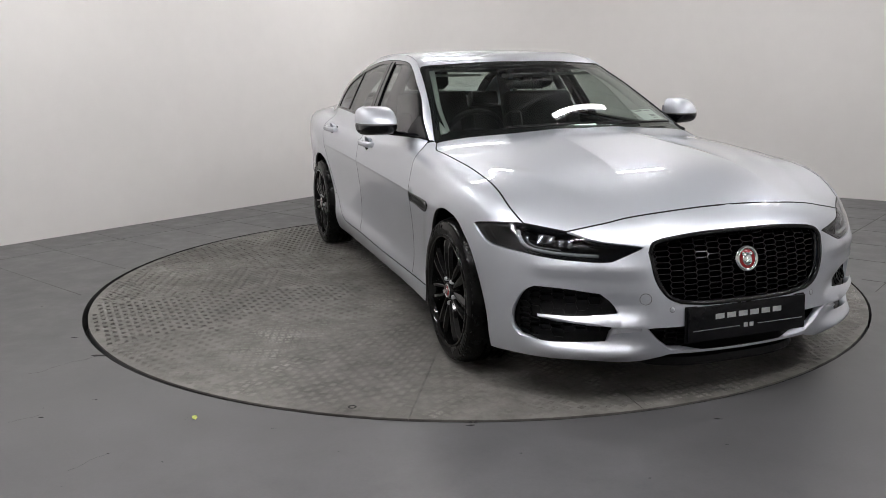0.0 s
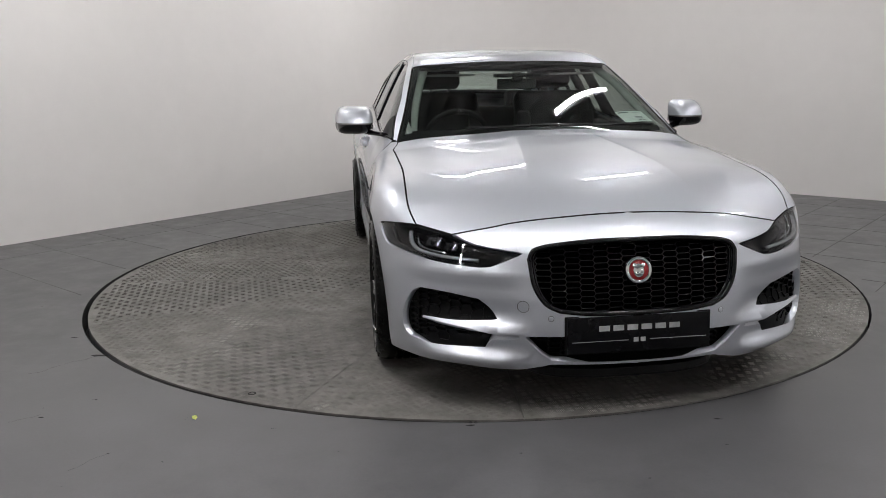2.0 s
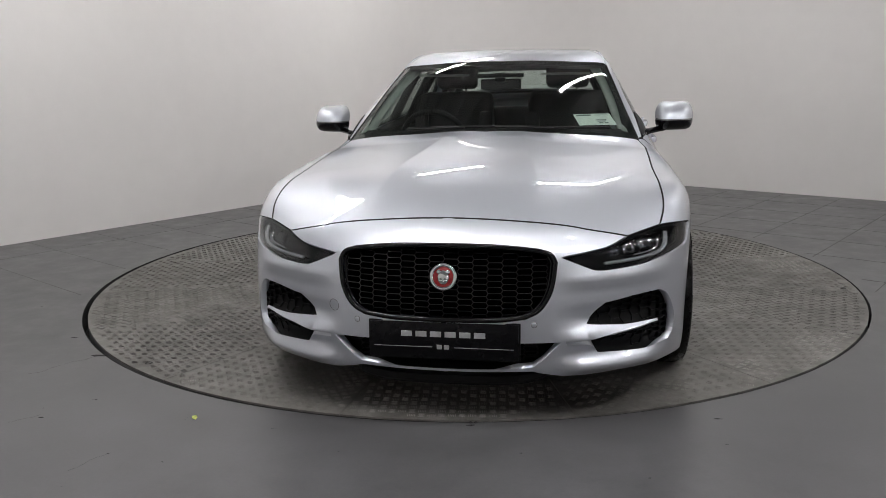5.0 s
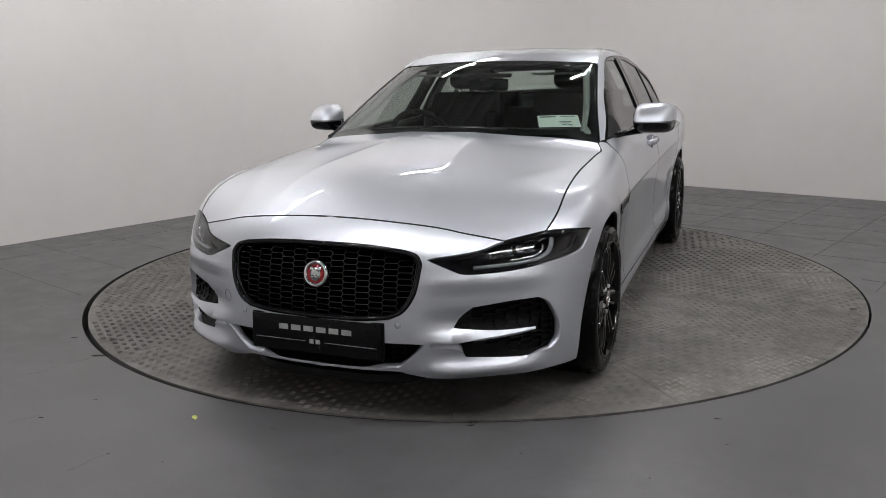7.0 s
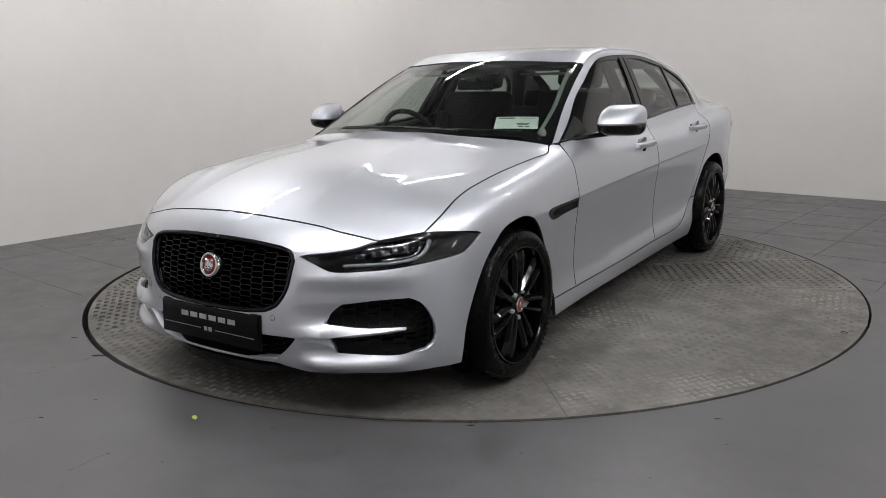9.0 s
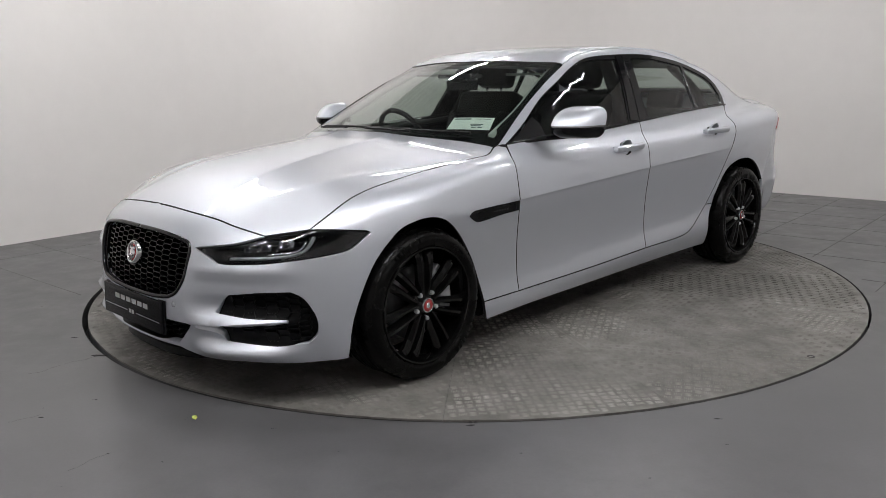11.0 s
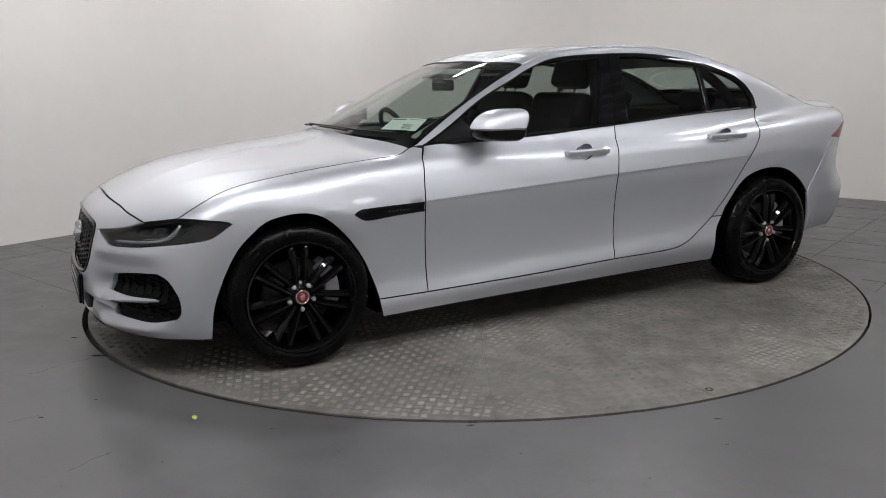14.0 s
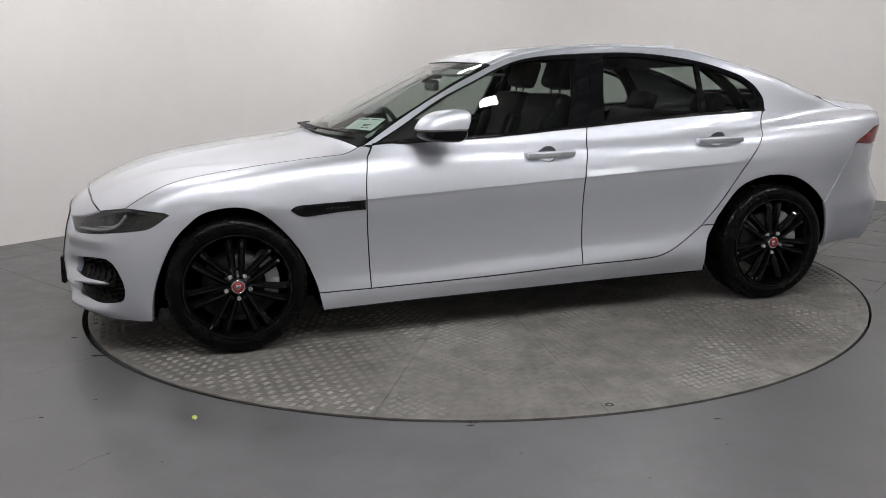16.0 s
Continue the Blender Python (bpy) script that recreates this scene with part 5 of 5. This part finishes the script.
# ---- sides: vents, handles, mirrors ----
def flank():
    VENT = [[(1.168, 0.91, 0.652), (1.15, 0.905, 0.668), (1.125, 0.90, 0.675)], [(1.125, 0.90, 0.675), (0.98, 0.895, 0.679), (0.815, 0.893, 0.681)], [(0.815, 0.893, 0.681), (0.815, 0.89, 0.632)], [(0.815, 0.89, 0.632), (0.95, 0.895, 0.627), (1.085, 0.90, 0.617), (1.13, 0.905, 0.625), (1.168, 0.91, 0.652)]]
    INNER = [[(1.11, 0.90, 0.640), (1.10, 0.90, 0.658), (1.0, 0.90, 0.662), (0.84, 0.895, 0.665)], [(0.84, 0.895, 0.665), (0.84, 0.89, 0.642)], [(0.84, 0.89, 0.642), (1.0, 0.895, 0.634), (1.11, 0.90, 0.640)]]
    a = sides("side_vent", VENT, SIDE, GLOSS_BLACK, CAR, "gloss black side vent", holes=(INNER,), offset=0.004, step=0.02, rim=0.012)
    d = panel_data(INNER, SIDE, offset=0.0015, gap=-0.004, rim=0.0, step=0.02)
    for s, ob in zip((1, -1), a):
        sheet("vent_floor", d if s > 0 else mirrored(d), SATIN_BLACK, ob)
        for i in range(6):
            x = 0.90 + i * 0.019
            y = float(half_width(x, 0.65)) + 0.001
            bm = bmesh.new()
            box(bm, x - 0.006, x + 0.006, min(s * y, s * (y + 0.002)), max(s * y, s * (y + 0.002)), 0.648, 0.654)
            part("vent_mark", from_bm("vent_mark", bm, STEEL, False), ob)
    for (cx, cz), (left, right) in zip(CUPS, DOORS):
        y = float(half_width(cx, cz))
        for s, door in ((1, left), (-1, right)):
            handle = part("door_handle", None, door, "silver bar handle over a round cup")
            vs, fs = lathe([(0.0005, -0.030), (0.02, -0.028), (0.036, -0.016), (0.046, 0.001)], 32)
            tilt = Matrix.Translation((cx, s * y, cz)) @ Matrix.Rotation(radians(-s * 14), 4, "X") @ Matrix.Diagonal((1.04, s, 0.92, 1))
            part("cup", mesh_of("cup", [tilt @ Vector(v) for v in vs], [f[::-1] for f in fs] if s > 0 else fs, PAINT), handle)
            rows = []
            bm = bmesh.new()
            for u, hz, dy in ((0.132, 0.011, 0.006), (0.125, 0.015, 0.018), (0.09, 0.0165, 0.028), (0.0, 0.0165, 0.032), (-0.09, 0.0165, 0.029), (-0.125, 0.016, 0.02), (-0.134, 0.012, 0.006)):
                x, z = cx + u - 0.012, cz - u * 0.015
                yy = float(half_width(x, z))
                q = [(-0.010, -hz), (0.002, -hz), (0.008, -hz * 0.4), (0.008, hz * 0.5), (0.001, hz), (-0.010, hz)]
                rows.append([bm.verts.new((x, s * (yy + dy + a), z + b)) for a, b in q])
            for r0, r1 in zip(rows, rows[1:]):
                for i in range(6):
                    bm.faces.new((r0[i], r0[(i + 1) % 6], r1[(i + 1) % 6], r1[i]))
            bm.faces.new(rows[0]), bm.faces.new(rows[-1])
            part("grip", from_bm("grip", bm, PAINT), handle)
    # belt trim and black lower corner of the mirror's foot
    line = along_skin(BELT, 0.004)
    for s in (1, -1):
        part("belt_trim", mesh_of("belt_trim", *sweep(line * np.array([1, s, 1]), 0.006, 6), GLOSS_BLACK), CAR, "gloss black belt strip")
        line2 = along_skin(ROOF_SEAM[:-1] + [(-1.25, 0.54, 1.305)], 0.001)
        part("roof_ditch", mesh_of("roof_ditch", *sweep(line2 * np.array([1, s, 1]), 0.005, 6), PAINT), CAR)


flank()


def mirror_shell(s, z0, z1, grow=0.0):
    """A slice, between two heights, of the rounded mirror housing."""
    vs, fs, n, k = [], [], 36, 12
    for j in range(k + 1):
        z = z0 + (z1 - z0) * j / k
        h = (z - 0.995) / (0.09 if z > 0.995 else 0.06)
        f = max(1 - abs(h) ** 2.8, 0.0004) ** 0.42
        for i in range(n):
            a = 2 * math.pi * i / n
            c, sn = math.cos(a), math.sin(a)
            e = 2 / 2.7
            px, py = math.copysign(abs(c) ** e, c), math.copysign(abs(sn) ** e, sn)
            depth = 0.140 if px > 0 else 0.062
            x = 0.43 + px * (depth * f + grow)
            y = 0.945 + py * ((0.095 + 0.008 * (px < 0)) * (0.45 + 0.55 * f) + grow)
            x -= (y - 0.945) * 0.35 + max(z - 1.0, 0) * 0.45
            vs.append((x, s * y, z))
    for j in range(k):
        fs += [(j * n + i, j * n + (i + 1) % n, (j + 1) * n + (i + 1) % n, (j + 1) * n + i) for i in range(n)]
    fs += [tuple(range(n))[::-1], tuple(k * n + i for i in range(n))]
    return vs, fs if s > 0 else [f[::-1] for f in fs]


def mirrors():
    for s in (1, -1):
        base = part("door_mirror", None, CAR, "silver door mirror on a black foot")
        for name, z0, z1, mat, g in (("cap", 0.999, 1.0842, PAINT, 0.0), ("indicator", 0.992, 0.999, LAMP_SILVER, -0.003), ("lower_shell", 0.938, 0.992, GLOSS_BLACK, -0.001)):
            me = mesh_of(name, *mirror_shell(s, z0, z1, g), mat)
            me.set_sharp_from_angle(angle=radians(50))
            part(name, me, base, "clear indicator strip" if name == "indicator" else "")
        bm = bmesh.new()
        box(bm, 0.362, 0.366, -0.07, 0.07, 0.962, 1.04, 0.002)
        me = from_bm("mirror_glass", bm, CHROME)
        part("mirror_glass", me, base, "", Matrix.Translation((0, s * 0.945, 0)))
        vs, fs = sweep([(0.64, s * 0.765, 0.930), (0.57, s * 0.80, 0.938), (0.50, s * 0.86, 0.945), (0.43, s * 0.92, 0.950)], 0.024, 12, 0.55)
        part("foot", mesh_of("foot", vs, fs, GLOSS_BLACK), base, "black mirror foot")
        tri = [[(0.735, 0.75, 0.908), (0.50, 0.77, 0.93)], [(0.50, 0.77, 0.93), (0.505, 0.745, 0.99), (0.53, 0.72, 1.03)], [(0.53, 0.72, 1.03), (0.63, 0.735, 0.967), (0.735, 0.75, 0.908)]]
        d = panel_data(tri, (0, -1, -0.3), offset=0.002, rim=0.006, step=0.03)
        sheet("sail", d if s > 0 else mirrored(d), SATIN_BLACK, base)


mirrors()


def fin_and_wipers():
    bm = bmesh.new()
    rows = []
    for x, h, w in ((-1.12, 0.003, 0.004), (-1.17, 0.030, 0.016), (-1.22, 0.056, 0.018), (-1.285, 0.076, 0.016), (-1.312, 0.079, 0.010), (-1.32, 0.004, 0.018)):
        b = float(ROOF(x)) - 0.006
        rows.append([bm.verts.new((x, y, z)) for y, z in ((-w - 0.012, b), (-w * 0.5, b + h * 0.7), (-w * 0.2, b + h + 0.006), (w * 0.2, b + h + 0.006), (w * 0.5, b + h * 0.7), (w + 0.012, b))])
    for r0, r1 in zip(rows, rows[1:]):
        for i in range(5):
            bm.faces.new((r0[i], r0[i + 1], r1[i + 1], r1[i]))
    bm.faces.new(rows[0]), bm.faces.new(rows[-1])
    part("roof_fin", from_bm("roof_fin", bm, PAINT), CAR, "silver shark-fin aerial")
    for y0, y1 in ((-0.40, 0.20), (0.05, 0.60)):
        w = part("wiper", None, CAR, "black windscreen wiper")
        line = along_skin([(0.955 - 0.42 * (y ** 2) + 0.02, y, 0.97) for y in np.linspace(y0, y1, 5)], 0.014)
        part("blade", mesh_of("blade", *sweep(line, 0.007, 6, 0.8), SATIN_BLACK), w)
        arm = along_skin([(1.0 - 0.42 * (y ** 2), y, 0.965) for y in np.linspace(y0, (y0 + y1) / 2, 4)], 0.02)
        part("arm", mesh_of("arm", *sweep(arm, 0.009, 6, 0.6), SATIN_BLACK), w)
    d = panel_data([[(0.746, 0.418, 1.041), (0.65, 0.60, 1.039)], [(0.65, 0.60, 1.039), (0.735, 0.638, 0.986)], [(0.735, 0.638, 0.986), (0.836, 0.452, 0.990)], [(0.836, 0.452, 0.990), (0.746, 0.418, 1.041)]], DOWN, offset=-0.008, gap=0.0, rim=0.0, step=0.05)
    card = sheet("windscreen_card", d, PAPER, CAR, "white card of small print behind the windscreen")
    for y0, y1, f0, f1 in ((0.06, 0.45, 0.10, 0.20), (0.55, 0.92, 0.12, 0.17), (0.50, 0.80, 0.55, 0.62), (0.52, 0.76, 0.66, 0.72), (0.55, 0.66, 0.80, 0.88), (0.70, 0.80, 0.80, 0.88)):
        a, b, c, e = (np.array(v) for v in ((0.746, 0.418, 1.041), (0.65, 0.60, 1.039), (0.735, 0.638, 0.986), (0.836, 0.452, 0.990)))
        def at(u, v):
            return tuple((a + (b - a) * u) * (1 - v) + (e + (c - e) * u) * v)
        q = [at(y0, f0), at(y1, f0), at(y1, f1), at(y0, f1)]
        d = panel_data([[q[i], q[(i + 1) % 4]] for i in range(4)], DOWN, offset=-0.0065, gap=0.0, rim=0.0, step=0.05)
        sheet("print", d, INK, card)


fin_and_wipers()


# ---- cabin ----
def seat():
    st = new("seat")
    st.parent = CAR
    bm = bmesh.new()
    box(bm, -0.27, 0.25, -0.25, 0.25, 0.0, 0.16, 0.05, 4)
    part("cushion", from_bm("cushion", bm, LEATHER), st)
    bm = bmesh.new()
    lean = Matrix.Translation((-0.24, 0, 0.12)) @ Matrix.Rotation(radians(-20), 4, "Y")
    box(bm, -0.06, 0.07, -0.245, 0.245, 0.0, 0.60, 0.055, 4, lean)
    for s in (-1, 1):
        box(bm, -0.04, 0.12, s * 0.21 - 0.045, s * 0.21 + 0.045, 0.05, 0.45, 0.04, 3, lean)
    part("backrest", from_bm("backrest", bm, LEATHER), st)
    bm = bmesh.new()
    box(bm, -0.05, 0.06, -0.135, 0.135, 0.635, 0.815, 0.045, 4, lean)
    rest = part("headrest", from_bm("headrest", bm, LEATHER), st)
    for s in (-1, 1):
        q = [lean @ Vector((0, s * 0.06, 0.58)), lean @ Vector((0, s * 0.06, 0.66))]
        part("stem", mesh_of("stem", *sweep(q, 0.007), CHROME), rest)
    bm = bmesh.new()
    box(bm, -0.25, 0.22, -0.23, 0.23, -0.24, 0.0, 0.02)
    part("seat_base", from_bm("seat_base", bm, DASH), st)
    return st


def cabin():
    a = seat()
    a.matrix_basis = pose(0.09, 0.36, 0.44)
    copy_thing(a, pose(0.02, -0.36, 0.44))
    bench = part("rear_bench", None, CAR, "black leather rear bench")
    bm = bmesh.new()
    box(bm, -1.12, -0.62, -0.66, 0.66, 0.30, 0.56, 0.06, 4)
    part("cushion", from_bm("cushion", bm, LEATHER), bench)
    bm = bmesh.new()
    lean = Matrix.Translation((-1.1, 0, 0.5)) @ Matrix.Rotation(radians(-22), 4, "Y")
    box(bm, -0.06, 0.08, -0.66, 0.66, 0.0, 0.53, 0.06, 4, lean)
    part("backrest", from_bm("backrest", bm, LEATHER), bench)
    for y in (-0.38, 0.38):
        bm = bmesh.new()
        box(bm, -0.05, 0.05, y - 0.12, y + 0.12, 0.53, 0.66, 0.04, 3, lean)
        part("headrest", from_bm("headrest", bm, LEATHER), bench)
    bm = bmesh.new()
    box(bm, -1.95, -1.27, -0.62, 0.62, 0.93, 0.965, 0.012)
    part("parcel_shelf", from_bm("parcel_shelf", bm, DASH), CAR)
    # dashboard: a rounded ledge with a hood before the driver
    bm = bmesh.new()
    box(bm, 0.50, 0.92, -0.70, 0.70, 0.62, 0.905, 0.05, 4)
    box(bm, 0.44, 0.66, -0.55, -0.20, 0.84, 0.945, 0.035, 4)
    box(bm, 0.47, 0.56, -0.14, 0.14, 0.55, 0.90, 0.02, 3)
    part("dashboard", from_bm("dashboard", bm, DASH), CAR, "black dashboard")
    bm = bmesh.new()
    box(bm, -0.5, 0.5, -0.12, 0.12, 0.2, 0.56, 0.03, 3)
    part("centre_console", from_bm("centre_console", bm, DASH), CAR)
    m = Matrix.Translation((0.37, -0.37, 0.885)) @ Matrix.Rotation(radians(-64), 4, "Y")
    ring = [(0.178 * math.cos(t), 0.178 * math.sin(t), 0) for t in np.linspace(0, 2 * math.pi, 41)]
    vs, fs = sweep([m @ Vector(p) for p in ring], 0.015, 10)
    wheel_ring = part("steering_wheel", mesh_of("steering_wheel", vs, fs, LEATHER), CAR, "black steering wheel")
    bm = bmesh.new()
    box(bm, -0.05, 0.06, -0.065, 0.065, -0.02, 0.03, 0.02, 3, m)
    box(bm, -0.02, 0.02, -0.17, 0.17, -0.008, 0.012, 0.006, 2, m)
    box(bm, -0.17, 0.0, -0.018, 0.018, -0.008, 0.012, 0.006, 2, m)
    part("steering_hub", from_bm("steering_hub", bm, DASH), wheel_ring)
    bm = bmesh.new()
    box(bm, 0.235, 0.262, -0.115, 0.115, 1.155, 1.215, 0.012, 3)
    mir = part("inside_mirror", from_bm("inside_mirror", bm, GLOSS_BLACK), CAR, "black inside mirror")
    bm = bmesh.new()
    box(bm, 0.255, 0.30, -0.03, 0.03, 1.20, 1.25, 0.012, 3)
    box(bm, 0.22, 0.315, -0.13, 0.13, 1.222, 1.245, 0.008, 2)
    part("sensor_pod", from_bm("sensor_pod", bm, SATIN_BLACK), mir)
    for y in (-0.36, 0.36):
        bm = bmesh.new()
        box(bm, -0.02, 0.13, y - 0.14, y + 0.14, 1.232, 1.246, 0.006, 2)
        part("sun_visor", from_bm("sun_visor", bm, TRIM_GREY), CAR)
    lining = whole([[(0.20, 0, 1.312), (0.15, 0.35, 1.31), (0.07, 0.56, 1.30)], ROOF_SEAM[1:], [(-1.27, 0.54, 1.30), (-1.33, 0.3, 1.315), (-1.345, 0, 1.315)]])
    sheet("headliner", panel_data(lining, DOWN, offset=-0.045, gap=-0.02, rim=0.0, step=0.1), TRIM_GREY, CAR, "pale grey headliner")
    for s in (1, -1):
        for pts, r in (([(0.76, 0.70, 0.95), (0.50, 0.66, 1.07), (0.28, 0.61, 1.19), (0.05, 0.55, 1.29)], 0.03), ([(-0.36, 0.71, 0.95), (-0.40, 0.62, 1.15), (-0.43, 0.53, 1.31)], 0.045), ([(-1.42, 0.66, 1.0), (-1.33, 0.60, 1.15), (-1.2, 0.52, 1.28)], 0.05)):
            line = curve_through([(x, s * (y - 0.035), z - 0.01) for x, y, z in pts], 0.05)
            part("pillar_trim", mesh_of("pillar_trim", *sweep(line, r, 8, 0.6), TRIM_GREY if r < 0.04 else DASH), CAR)
    # door cards
    card = [[(0.74, 0.75, 0.895), (0.22, 0.785, 0.925), (-0.37, 0.77, 0.96), (-0.93, 0.755, 0.992), (-1.40, 0.74, 1.0)], [(-1.40, 0.74, 1.0), (-1.2, 0.85, 0.7), (-1.0, 0.86, 0.5)], [(-1.0, 0.86, 0.5), (0, 0.86, 0.35), (0.78, 0.86, 0.35)], [(0.78, 0.86, 0.35), (0.74, 0.75, 0.895)]]
    sides("door_card", card, (0, -1, -0.2), DASH, CAR, offset=-0.07, rim=0.0, step=0.1)
    line = along_skin(BELT, -0.03)
    for s in (1, -1):
        part("belt_ledge", mesh_of("belt_ledge", *sweep(line * np.array([1, s, 1]) - np.array([0, s * 0.03, 0.012]), 0.045, 8, 0.35), DASH), CAR)


cabin()


# ---- floor marks ----
def floor_marks():
    floor = bpy.data.objects["floor"]
    corner, al, ar = Vector((0.10, 5.77)), Vector((-0.621, -0.784)), Vector((0.784, -0.621))

    def joint(p, q, wide=0.0022):
        """A hairline joint between two floor points, left out where the table lies."""
        n = max(2, int((q - p).length / 0.1))
        run = []
        for i in range(n + 1):
            c = p + (q - p) * i / n
            if c.length > 2.31:
                run.append(c)
            elif len(run) > 1:
                break
        if len(run) < 2:
            return
        t = (run[-1] - run[0]).normalized()
        w = Vector((-t.y, t.x)) * wide
        vs = [(*(run[0] - w), 0.001), (*(run[0] + w), 0.001), (*(run[-1] + w), 0.001), (*(run[-1] - w), 0.001)]
        vs += [(x, y, 0.0) for x, y, z in vs]
        part("floor_joint", mesh_of("floor_joint", vs, [(0, 3, 2, 1), (0, 1, 5, 4), (1, 2, 6, 5), (2, 3, 7, 6), (3, 0, 4, 7)], JOINT, False), floor)
    for k in range(1, 9):
        joint(corner + ar * 9.0 + al * (0.03 + 0.55 * k), corner + ar * 1.5 + al * (0.03 + 0.55 * k))
    for k in range(-4, 3):
        joint(corner + al * (5.36 + 0.515 * k) + ar * 0.02, corner + al * (5.36 + 0.515 * k) + ar * 3.2, 0.0011)
    joint(corner + ar * 0.53 + al * 1.5, corner + ar * 0.53 + al * 10.0, 0.0011)
    for k in range(5, 16):
        joint(corner + ar * (0.18 + 0.545 * k) + al * 0.02, corner + ar * (0.18 + 0.545 * k) + al * 4.6)
    # hairline cracks in the paint, and a capped double bolt hole beside the table
    for run in (((-1.712, -1.517), (-1.764, -1.593), (-1.827, -1.636), (-1.868, -1.721), (-1.926, -1.769)), ((-1.738, -2.273), (-1.683, -2.243), (-1.643, -2.197)), ((-1.316, -2.656), (-1.279, -2.577), (-1.237, -2.528))):
        line = curve_through([(x, y, 0.0008) for x, y in run], 0.03)
        line = line + np.array([[0.006 * math.sin(67 * x + 31 * y), 0.005 * math.cos(71 * x), 0] for x, y, _ in line])
        part("paint_crack", mesh_of("paint_crack", *sweep(line, 0.0009, 4, 0.3), JOINT), floor)
    for dx in (-0.006, 0.006):
        ring = lathe([(0.0045, 0.0004), (0.006, 0.0018), (0.0078, 0.0004)], 16, "z")
        part("bolt_cap", mesh_of("bolt_cap", *ring, GROOVE), floor, m=pose(0.001 + dx * 1.6, -2.284, 0.0))
    # small scuffs, chips and a fallen leaf
    rng = random.Random(7)
    for x, y, r in ((0.16, -2.53, 0.006), (-1.03, -2.59, 0.004), (-1.63, -2.23, 0.010), (0.89, -2.26, 0.014), (-1.97, -1.27, 0.016), (-1.24, -2.53, 0.005), (-3.08, 1.88, 0.035), (-1.72, -1.54, 0.03), (-0.01, -2.31, 0.014), (0.55, -2.7, 0.006), (-2.3, -1.9, 0.008), (1.6, -2.1, 0.006)):
        n = 9
        vs = [(x, y, 0.0022)]
        for i in range(n):
            a, q = 2 * math.pi * i / n, r * rng.uniform(0.4, 1.1)
            vs.append((x + q * 1.5 * math.cos(a), y + q * 0.6 * math.sin(a), 0.0006))
        tagged(part("paint_chip", mesh_of("paint_chip", vs, [(0, i + 1, (i + 1) % n + 1) for i in range(n)], GROOVE, False)), "small dark chip in the floor paint", "chip", "chips in the floor paint")
    bm = bmesh.new()
    pts = [(0.0, -0.018, 0.002), (0.010, -0.006, 0.006), (0.008, 0.008, 0.009), (0.0, 0.018, 0.004), (-0.008, 0.007, 0.008), (-0.009, -0.006, 0.005)]
    ring = [bm.verts.new(p) for p in pts]
    mid = bm.verts.new((0, 0, 0.004))
    for i in range(6):
        bm.faces.new((ring[i], ring[(i + 1) % 6], mid))
    r = bmesh.ops.extrude_face_region(bm, geom=bm.faces[:])
    bmesh.ops.translate(bm, verts=[v for v in r["geom"] if isinstance(v, bmesh.types.BMVert)], vec=(0, 0, -0.0015))
    leaf = tagged(part("fallen_leaf", from_bm("fallen_leaf", bm, LEAF)), "small curled yellow-green leaf on the floor", "leaf")
    leaf.matrix_basis = pose(-1.04, -2.24, 0.0, 0, 0, 30)


floor_marks()


# ---- motion: the table turns, and the car with it ----
RATE = 5.840


def table_angle(t):
    return -(RATE * t - 0.00106 * t * (t - 16))


def motions():
    times = [i * 0.5 for i in range(33)]
    walk(TABLE, [(t, pose(0, 0, 0, 0, 0, table_angle(t))) for t in times])
    walk(CAR, [(t, pose(0, 0, 0, 0, 0, table_angle(t)) @ pose(0.2278, 0.0328, 0.0, 0, 0, -68.82)) for t in times])


motions()
